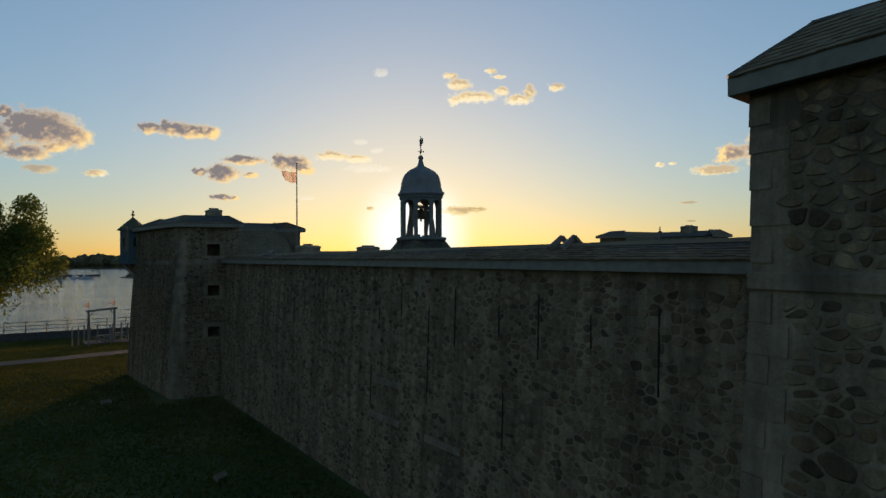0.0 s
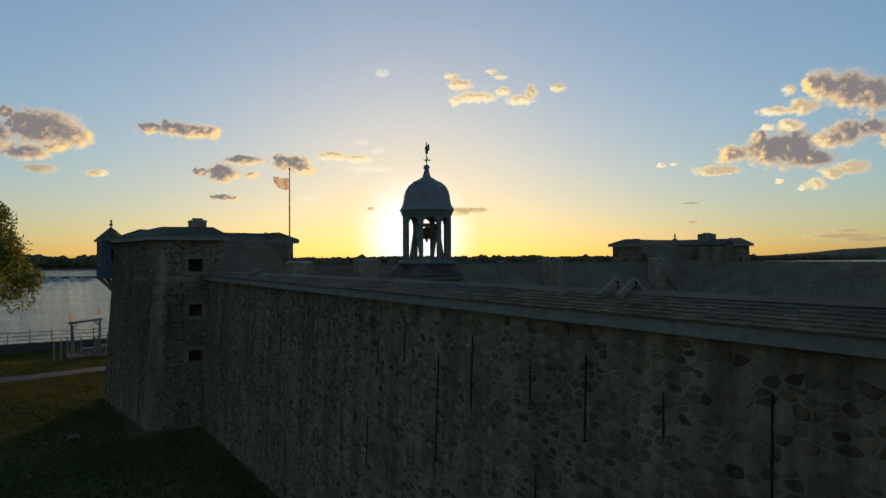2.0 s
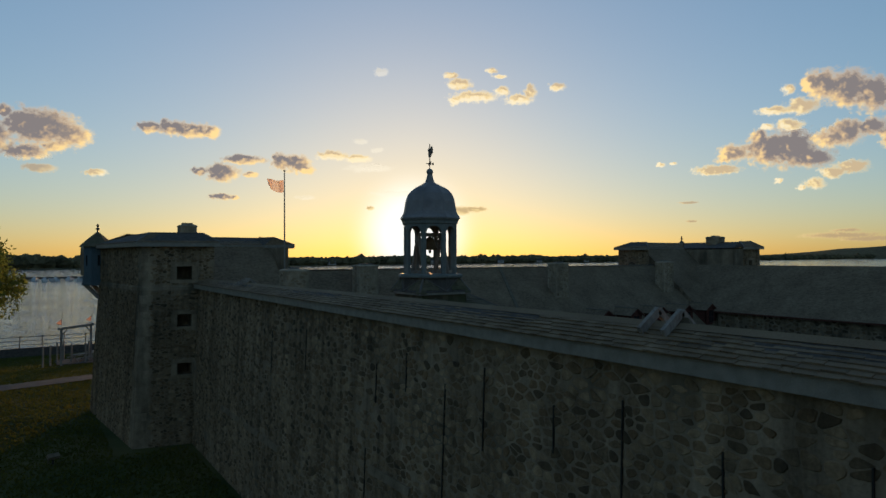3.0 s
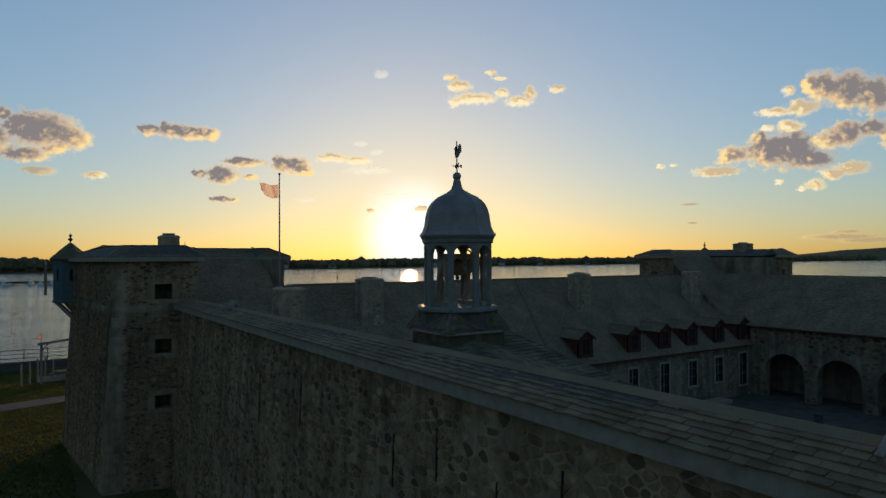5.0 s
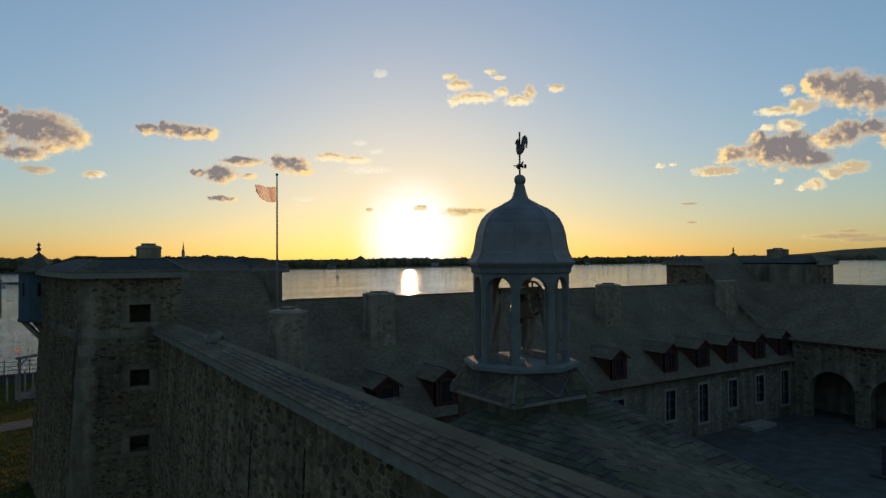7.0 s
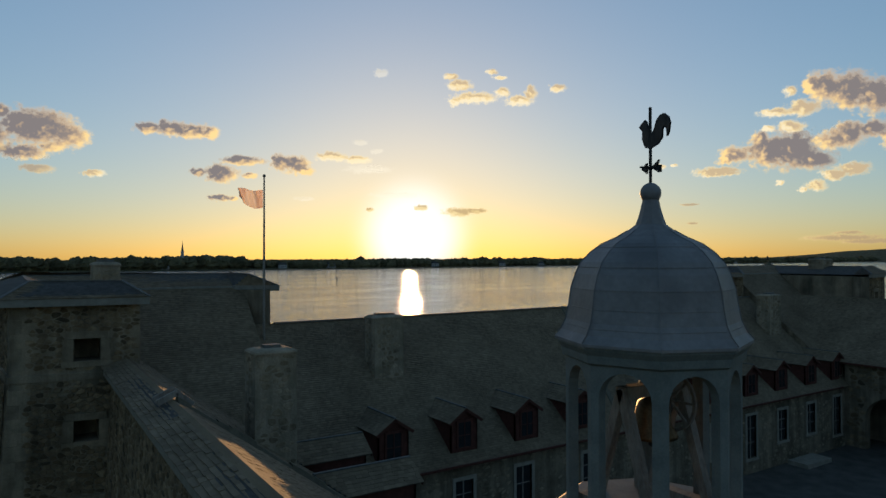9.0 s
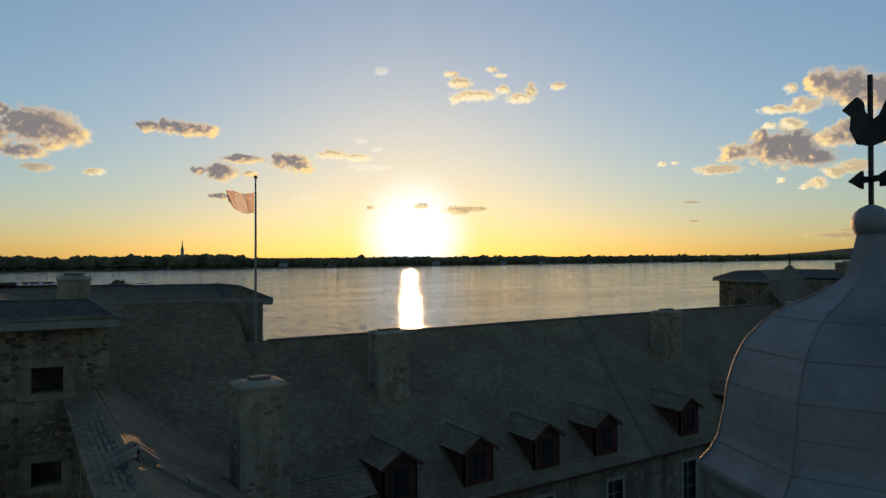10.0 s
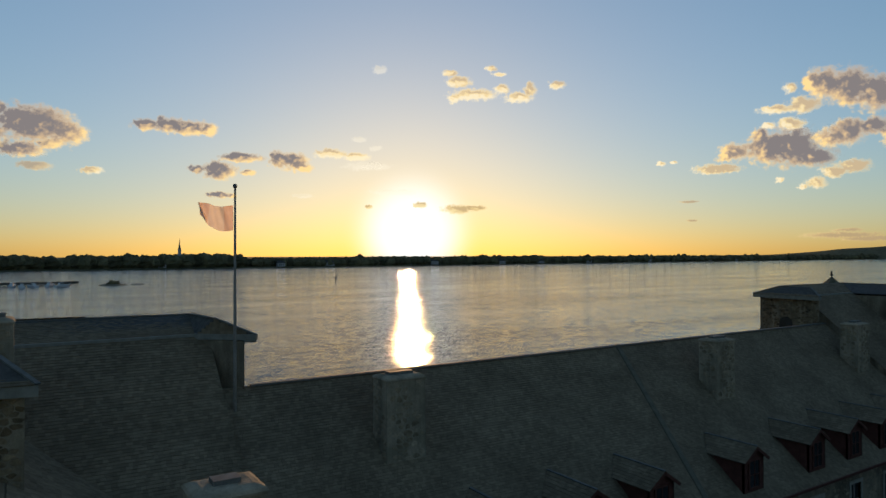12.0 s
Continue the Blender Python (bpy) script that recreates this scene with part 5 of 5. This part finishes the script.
for x, y, a in ((-8.0, 1.3, 20), (-5.7, -16.4, 35)):
    sg = thing("floodlight", (x, y, GROUND), "small pale ground floodlight on the lawn", "lamp", "ground lights on the lawn")
    sg.rotation_euler = (0, 0, radians(a))
    part("stake", Geo().beam((0, 0, 0), (0, 0, .35), .05).mesh("stake", "iron"), sg)
    part("housing", Geo().prism([(-.28, -.1, .25), (.28, -.1, .25), (.28, .12, .4), (-.28, .12, .4)], [(-.28, -.2, .4), (.28, -.2, .4), (.28, .02, .55), (-.28, .02, .55)]).mesh("housing", "ashlar"), sg)

# grass tufts on the lawn
g = Geo()
for i in range(150000):
    x, y = -34 + 33 * rng.random(), -40 + 94 * rng.random() ** .9
    if (x > -1.5 and y < 2) or (x > -5.2 and 1 < y < 15) or abs(y - (28.6 + 3.4 / (1 + math.exp(-(x + 6) * 0.4)) + 0.6 * math.sin(x * 0.05))) < 1.75:
        continue
    h = .05 + .09 * rng.random()
    t = rng.random() * 6.28
    k = len(g.v)
    z = ground_z(x, y)
    w = .05 + .05 * rng.random()
    g.v += [(x - w * math.cos(t), y - w * math.sin(t), z - .01), (x + w * math.cos(t), y + w * math.sin(t), z - .01), (x + .05 * (rng.random() - .5), y + .05 * (rng.random() - .5), z + h)]
    g.f.append((k, k + 1, k + 2))
tagged(new("grass", g.mesh("grass", "grass")), "short uneven evening grass on the lawn", "grass", kind="stuff")


def tree(x, y, h, r, seed, label, leaves=16000):
    rr = random.Random(seed)
    t = thing("tree", (x, y, GROUND - .1), label, "tree")
    g = Geo()

    def limb(a, b, r0, r1, n=7):
        a, b = Vector(a), Vector(b)
        d = (b - a).normalized()
        s = d.orthogonal().normalized()
        u = d.cross(s)
        k = len(g.v)
        for c, q in ((a, r0), (b, r1)):
            for i in range(n):
                w = 2 * math.pi * i / n
                g.v.append(tuple(c + (s * math.cos(w) + u * math.sin(w)) * q))
        for i in range(n):
            j = (i + 1) % n
            g.f.append((k + i, k + j, k + n + j, k + n + i))

    limb((0, 0, 0), (.1, .05, h * .3), .38, .27)
    limb((.1, .05, h * .3), (-.1, .1, h * .72), .27, .1)
    ends = []
    for i in range(16):
        z0 = h * (.28 + .48 * rr.random())
        w = rr.random() * 6.28
        ln = r * (.55 + .35 * rr.random()) * (1.15 - abs(z0 / h - .45))
        e = Vector((math.cos(w) * ln, math.sin(w) * ln, z0 + ln * (.25 + .4 * rr.random())))
        limb((0, 0, z0), e, .11, .04, 5)
        ends.append(e)
        for k in range(3):
            e2 = e * (.6 + .3 * rr.random()) + Vector((rr.gauss(0, r * .2), rr.gauss(0, r * .2), rr.gauss(.5, .6)))
            limb(e * .6 + Vector((0, 0, z0 * .4)), e2, .05, .015, 4)
            ends.append(e2)
    ends.append(Vector((0, 0, h * .85)))
    part("trunk", g.mesh("trunk", "bark", True), t)
    g = Geo()
    clumps = [(e + Vector((rr.gauss(0, .4), rr.gauss(0, .4), rr.gauss(.2, .4))), r * (.16 + .16 * rr.random())) for e in ends for _ in range(2)]
    for i in range(46):
        a, b, c = rr.gauss(0, 1), rr.gauss(0, 1), rr.gauss(0, 1)
        l = (a * a + b * b + c * c) ** .5
        q = .78 + .25 * rr.random()
        taper = 1 + .35 * min(0, c / l)
        clumps.append((Vector((a / l * r * q * taper, b / l * r * q * taper, h * .62 + c / l * h * .38 * q)), r * (.14 + .16 * rr.random())))
    for i in range(leaves):
        c, cr = clumps[int(rr.random() * len(clumps))]
        d = Vector((rr.gauss(0, 1), rr.gauss(0, 1), rr.gauss(0, .8)))
        q = c + d.normalized() * cr * rr.random() ** .4
        a = Vector((rr.gauss(0, 1), rr.gauss(0, 1), rr.gauss(0, 1))).normalized()
        b = a.orthogonal().normalized()
        s = .09 + .1 * rr.random()
        k = len(g.v)
        g.v += [tuple(q - a * s), tuple(q + b * s * .5), tuple(q + a * s), tuple(q - b * s * .5)]
        g.f.append((k, k + 1, k + 2, k + 3))
    part("crown", g.mesh("crown", "leaf"), t)
    return t


tree(-17.1, 17.5, 16.2, 6.4, 3, "broad green deciduous tree on the lawn beside the path", 64000)

# ---- boats and islet ----
def boat(x, y, ln, a):
    b = thing("motor_boat", (x, y, LAKE), "white motor boat moored by the jetty", "boat", "boats at the jetty")
    b.rotation_euler = (0, 0, radians(a))
    part("hull", Geo().prism([(-ln / 2, -1, -.2), (ln / 2, -.5, -.2), (ln / 2 + .6, 0, -.2), (ln / 2, .5, -.2), (-ln / 2, 1, -.2)], [(-ln / 2, -1.3, 1.1), (ln / 2, -1.0, 1.4), (ln / 2 + 1.6, 0, 1.6), (ln / 2, 1.0, 1.4), (-ln / 2, 1.3, 1.1)]).mesh("hull", "whitehull"), b)
    part("cabin", Geo().prism([(-ln * .25, -.9, 1.1), (ln * .2, -.8, 1.2), (ln * .2, .8, 1.2), (-ln * .25, .9, 1.1)], [(-ln * .2, -.7, 2.5), (ln * .08, -.6, 2.5), (ln * .08, .6, 2.5), (-ln * .2, .7, 2.5)]).mesh("cabin", "whitehull"), b)
    part("windscreen", Geo().box((-ln * .18, -.86, 1.7), (ln * .1, .86, 2.2)).mesh("windscreen", "dark"), b)


for x, y, ln, a in ((-24, 398, 7, 70), (-14, 390, 9, 60), (-2, 402, 7, 75), (7, 391, 8, 115), (15, 399, 7, 65), (-35, 405, 9, 110), (20, 388, 7, 30), (2, 384, 6, 100)):
    boat(x, y, ln, a)
jet = thing("jetty", (0, 420, LAKE), "long low dark jetty in the lake", "jetty")
part("deck", Geo().box((-90, -1.5, .5), (30, 1.5, 1.9)).mesh("deck", "underlay"), jet)
for i in range(16):
    part("pile", Geo().lathe([(.2, -2), (.2, 1.8)], 8, (-88 + 7.6 * i, -1.6, 0)).mesh("pile", "timber"), jet)
isl = thing("islet", (46, 400, LAKE), "tiny rocky islet with bushes", "islet")
part("rock", Geo().lathe([(9, -.3), (6.5, .3), (2, .6)], 14, flat=1.0).mesh("rock", "mortar"), isl)
gg = Geo()
for q in ((-1, 0, 1.4, 2.1), (2, .5, 1.2, 1.6), (-3, -.3, .9, 1.1)):
    blob(gg, rng, q[:3], q[3], q[3] * .8)
part("low_rock", Geo().lathe([(5, -.3), (3.5, .25), (1, .4)], 10, (13, 5, 0)).mesh("low_rock", "mortar"), isl)
part("bush", gg.mesh("bush", "farwood"), isl)
bo = thing("buoy", (190, 420, LAKE), "small dark buoy floating on the lake", "buoy")
part("float", Geo().lathe([(.3, -.2), (.7, .2), (.6, .8), (.15, 2.0)], 10).mesh("float", "iron"), bo)

# ---- clouds ----
CLOUD_FAR = 3600.0
DEG = CLOUD_FAR * math.tan(radians(1.0))
CLOUD_TONES = {                 # sunlit edge, half shade, shaded body, density of the body
    "grey": ((0.5, 0.335, 0.13), (0.3, 0.205, 0.115), (0.115, 0.097, 0.088), 1.0),
    "bright": ((0.5, 0.4, 0.235), (0.46, 0.33, 0.145), (0.3, 0.21, 0.11), 0.9),
    "wisp": ((0.5, 0.43, 0.31), (0.48, 0.41, 0.29), (0.44, 0.37, 0.25), 0.4),
    "dusky": ((0.42, 0.29, 0.125), (0.3, 0.2, 0.09), (0.22, 0.15, 0.08), 0.75),
    "glow": ((0.45, 0.34, 0.15), (0.36, 0.25, 0.1), (0.27, 0.185, 0.08), 0.9),
}


def cloud(tone, lobes, label="sunlit evening cloud far above the lake"):
    """One far cloud made of billowing lobes: bearing clockwise from +y, height, half width and half height of each, in degrees."""
    az0 = (min(q[0] - q[2] for q in lobes) + max(q[0] + q[2] for q in lobes)) / 2
    el0 = (min(q[1] - q[3] for q in lobes) + max(q[1] + q[3] for q in lobes)) / 2
    hw = max(abs(q[0] - az0) + q[2] for q in lobes) + 0.9
    hh = max(abs(q[1] - el0) + q[3] for q in lobes) + 0.6
    edge, half, body, dense = CLOUD_TONES[tone]
    m = bpy.data.materials.new(tone + "_cloud")
    m.use_nodes = True
    nt = m.node_tree
    nt.nodes.clear()
    L = nt.links.new

    def vec(op, a, b=None):
        n = nt.nodes.new("ShaderNodeVectorMath")
        n.operation = op
        for k, q in enumerate((a, b)):
            if q is None:
                continue
            if isinstance(q, tuple):
                n.inputs[k].default_value = q
            else:
                L(q, n.inputs[k])
        return n.outputs["Value"] if op == "LENGTH" else n.outputs[0]

    def num(op, a, b, c=None):
        n = nt.nodes.new("ShaderNodeMath")
        n.operation = op
        for k, q in enumerate((a, b, c)):
            if q is None:
                continue
            if isinstance(q, (int, float)):
                n.inputs[k].default_value = q
            else:
                L(q, n.inputs[k])
        return n.outputs[0]

    def grain(at, scale, detail, rough=0.55):
        n = nt.nodes.new("ShaderNodeTexNoise")
        n.inputs["Scale"].default_value, n.inputs["Detail"].default_value, n.inputs["Roughness"].default_value = scale, detail, rough
        L(vec("ADD", at, (az0, el0, 0.0)), n.inputs[0])
        return n

    size = sum(min(q[2], 2.4 * q[3]) for q in lobes) / len(lobes)
    fine = 1.0 / max(0.25, min(1.0, size))

    def density(at, detail, amount):
        bend = vec("MULTIPLY", vec("SUBTRACT", grain(at, 1.1 * fine, 2).outputs["Color"], (.5, .5, .5)), (1.0 / fine, .55 / fine, 0.0))
        p = vec("ADD", at, bend)
        total = None
        for a, e, rx, ry in lobes:
            q = vec("MULTIPLY", vec("SUBTRACT", p, (a - az0, e - el0, 0.0)), (1 / (rx * 1.08), 1 / (ry * 1.12), 0.0))
            v = num("SUBTRACT", 1.0, vec("LENGTH", q))
            total = v if total is None else num("SMOOTH_MAX", total, v, 0.25)
        return num("MULTIPLY_ADD", num("SUBTRACT", grain(at, 2.2 * fine, detail, 0.58).outputs[0], 0.5), amount, total)

    def ramp(value, lo, hi):
        n = nt.nodes.new("ShaderNodeMapRange")
        n.interpolation_type = "SMOOTHSTEP"
        n.inputs["From Min"].default_value, n.inputs["From Max"].default_value = lo, hi
        L(value, n.inputs[0])
        return n.outputs[0]

    co = nt.nodes.new("ShaderNodeTexCoord")
    at = vec("MULTIPLY", co.outputs["Object"], (1 / DEG, 1 / DEG, 0.0))
    sx, sy = SUN_AZ - az0, (SUN_EL - el0) * 1.6
    ln = math.hypot(sx, sy)
    here = density(at, 7, 1.1)
    soft = density(at, 1.5, 0.8)
    sunward = density(vec("ADD", at, (.5 / fine * sx / ln, .5 / fine * sy / ln, 0.0)), 1.5, 0.8)
    lit = ramp(num("SUBTRACT", soft, sunward), 0.0, 0.75)
    rim = num("SUBTRACT", 1.0, ramp(here, 0.05, 0.7))
    toward = nt.nodes.new("ShaderNodeVectorMath")
    toward.operation = "DOT_PRODUCT"
    toward.inputs[1].default_value = (0.3 * sx / ln / hw, 0.3 * sy / ln / hh, 0.0)
    L(at, toward.inputs[0])
    gold = num("ADD", num("MULTIPLY_ADD", lit, 0.65, num("MULTIPLY", rim, 0.6)), toward.outputs["Value"])
    mix = nt.nodes.new("ShaderNodeValToRGB")
    mix.color_ramp.elements.new(0.42)
    for e, at_, c in zip(mix.color_ramp.elements, (0.08, 0.42, 0.8), (body, half, edge)):
        e.position, e.color = at_, (*c, 1)
    L(gold, mix.inputs[0])
    em = nt.nodes.new("ShaderNodeEmission")
    L(mix.outputs[0], em.inputs[0])
    tr = nt.nodes.new("ShaderNodeBsdfTransparent")
    mx = nt.nodes.new("ShaderNodeMixShader")
    L(num("MULTIPLY", ramp(here, -0.04, 0.5), dense), mx.inputs[0])
    L(tr.outputs[0], mx.inputs[1])
    L(em.outputs[0], mx.inputs[2])
    out = nt.nodes.new("ShaderNodeOutputMaterial")
    L(mx.outputs[0], out.inputs[0])
    n = 8
    g = Geo()
    for j in range(n + 1):
        for i in range(n + 1):
            g.v.append(((2 * i / n - 1) * hw * DEG, (2 * j / n - 1) * hh * DEG, 30 * math.sin(2.1 * i) * math.cos(1.7 * j)))
    for j in range(n):
        for i in range(n):
            k = j * (n + 1) + i
            g.f.append((k, k + 1, k + n + 2, k + n + 1))
    me = g.mesh("cloud", None)
    me.materials.append(m)
    o = new("cloud", me)
    base = Vector((-6, -30, 10))
    d = Vector((math.sin(radians(az0)) * math.cos(radians(el0)), math.cos(radians(az0)) * math.cos(radians(el0)), math.sin(radians(el0))))
    o.matrix_world = look(base + d * CLOUD_FAR, base) @ Matrix.Rotation(math.pi, 4, "Y")
    tagged(o, label, "cloud", "evening clouds", "structure")


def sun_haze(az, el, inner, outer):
    """The sun's disc and its lens glare, painted on a glowing card far beyond the shore."""
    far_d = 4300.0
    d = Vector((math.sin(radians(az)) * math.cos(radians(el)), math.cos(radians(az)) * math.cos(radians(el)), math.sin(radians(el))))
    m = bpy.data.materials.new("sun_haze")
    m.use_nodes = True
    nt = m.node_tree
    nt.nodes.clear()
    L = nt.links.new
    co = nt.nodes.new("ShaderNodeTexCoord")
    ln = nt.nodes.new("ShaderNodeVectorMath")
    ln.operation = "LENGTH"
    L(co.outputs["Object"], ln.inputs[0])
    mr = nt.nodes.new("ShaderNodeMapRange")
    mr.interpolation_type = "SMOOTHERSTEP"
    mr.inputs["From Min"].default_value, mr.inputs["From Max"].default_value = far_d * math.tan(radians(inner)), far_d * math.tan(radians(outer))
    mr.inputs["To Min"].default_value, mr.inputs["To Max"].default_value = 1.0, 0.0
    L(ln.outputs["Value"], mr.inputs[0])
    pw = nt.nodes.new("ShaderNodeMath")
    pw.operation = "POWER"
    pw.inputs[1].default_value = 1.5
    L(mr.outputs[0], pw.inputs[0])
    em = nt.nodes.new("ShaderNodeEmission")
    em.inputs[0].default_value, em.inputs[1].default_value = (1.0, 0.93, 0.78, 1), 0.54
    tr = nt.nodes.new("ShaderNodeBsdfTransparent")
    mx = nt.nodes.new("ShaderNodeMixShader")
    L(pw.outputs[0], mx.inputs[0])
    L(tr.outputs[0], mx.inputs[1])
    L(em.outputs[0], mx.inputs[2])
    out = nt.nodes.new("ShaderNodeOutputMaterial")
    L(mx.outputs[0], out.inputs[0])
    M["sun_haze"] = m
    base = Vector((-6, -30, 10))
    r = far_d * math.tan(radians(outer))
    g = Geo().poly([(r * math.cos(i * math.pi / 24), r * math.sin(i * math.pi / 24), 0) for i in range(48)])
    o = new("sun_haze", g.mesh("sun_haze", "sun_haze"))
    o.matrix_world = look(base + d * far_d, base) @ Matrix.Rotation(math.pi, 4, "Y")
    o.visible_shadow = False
    tagged(o, "far card with the white lens glare of the low sun painted on", "sun", kind="structure")


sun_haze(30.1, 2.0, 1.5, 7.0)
cloud("grey", ((-1.72, 8.82, 1.34, 1.22), (0.16, 9.72, 1.57, 1.27), (1.4, 9.6, 2.69, 1.46), (3.23, 9.14, 1.56, 0.98), (-1.01, 10.6, 0.48, 0.49)))
cloud("grey", ((0.16, 7.78, 1.92, 0.59), (2.12, 8.26, 0.87, 0.44)))
cloud("grey", ((8.7, 10.25, 1.11, 0.49), (10.35, 10.32, 1.47, 0.63), (11.84, 10.19, 1.5, 0.63), (13.22, 10.18, 0.96, 0.59)))
cloud("grey", ((14.14, 6.91, 1.5, 0.83), (12.35, 6.98, 0.6, 0.34), (16.36, 6.84, 0.59, 0.29)))
cloud("grey", ((15.87, 8.03, 1.88, 0.44), (18.97, 7.99, 1.11, 0.68), (20.13, 7.83, 1.4, 0.78), (20.83, 7.28, 0.94, 0.44)))
cloud("grey", ((14.13, 4.94, 1.19, 0.29), (15.11, 4.91, 0.44, 0.2)))
cloud("dusky", ((1.15, 6.62, 1.28, 0.34),))
cloud("bright", ((4.85, 6.5, 0.88, 0.29),))
cloud("bright", ((23.2, 8.56, 1.52, 0.44), (25.21, 8.36, 1.35, 0.34)))
cloud("wisp", ((25.6, 9.83, 0.67, 0.29), (26.95, 9.09, 0.68, 0.24), (26.31, 7.56, 2.17, 0.39)), "thin pale wisp of evening cloud")
cloud("wisp", ((28.49, 5.4, 2.19, 0.29),), "thin pale wisp of evening cloud")
cloud("wisp", ((20.82, 5.01, 0.94, 0.2),), "thin pale wisp of evening cloud")
cloud("wisp", ((27.32, 15.53, 0.63, 0.39),), "thin pale wisp of evening cloud")
cloud("bright", ((33.42, 15.33, 0.78, 0.29), (34.15, 14.63, 1.22, 0.49), (35.37, 13.55, 2.15, 0.54), (36.85, 15.64, 0.49, 0.29), (33.66, 13.25, 0.59, 0.39), (37.57, 15.16, 0.68, 0.2)))
cloud("bright", ((37.91, 14.01, 0.68, 0.44), (39.26, 13.28, 1.35, 0.49), (40.23, 13.89, 0.58, 0.59), (42.38, 14.16, 0.76, 0.39)))
cloud("grey", ((61.79, 12.83, 0.82, 0.68), (62.64, 12.6, 1.47, 1.17), (64.09, 12.21, 1.6, 1.46), (65.66, 11.6, 1.44, 1.37), (67.17, 11.2, 1.33, 1.27)))
cloud("bright", ((60.31, 12.56, 0.54, 0.44), (61.14, 11.22, 1.28, 0.63), (59.21, 11.05, 1.25, 0.39), (60.28, 9.93, 1.07, 0.54), (58.81, 9.89, 0.55, 0.24)))
cloud("grey", ((58.2, 9.17, 0.72, 0.63), (58.79, 8.18, 1.77, 1.32), (60.34, 8.19, 2.11, 1.56), (61.84, 7.31, 1.67, 0.78), (56.37, 8.05, 1.23, 0.78), (55.75, 7.73, 0.74, 0.44)))
cloud("grey", ((64.05, 8.98, 1.42, 1.07), (65.63, 9.34, 1.03, 0.68), (62.96, 8.67, 1.16, 0.73), (67.14, 8.65, 1.33, 1.07)))
cloud("bright", ((55.12, 6.79, 1.92, 0.44), (50.83, 7.42, 0.44, 0.24), (51.8, 7.46, 0.35, 0.15)))
cloud("bright", ((64.38, 6.49, 1.27, 0.49), (63.12, 6.17, 0.94, 0.49), (62.01, 5.4, 0.74, 0.44), (61.07, 5.16, 0.38, 0.24), (59.54, 5.71, 0.39, 0.2)))
cloud("dusky", ((63.61, 1.46, 2.87, 0.24), (65.36, 1.18, 2.07, 0.2), (63.97, 1.83, 1.07, 0.12)), "low dusky bar of cloud over the far hill")
cloud("glow", ((33.95, 3.93, 1.37, 0.44), (35.41, 4.06, 1.27, 0.24)), "small cloud glowing beside the sun")
cloud("glow", ((26.35, 4.14, 0.39, 0.2),), "small cloud glowing beside the sun")
cloud("glow", ((30.77, 4.28, 0.63, 0.29),), "small cloud glowing beside the sun")
cloud("dusky", ((52.98, 4.27, 0.86, 0.1), (53.18, 2.76, 0.51, 0.1)), "thin dusky streak of cloud")
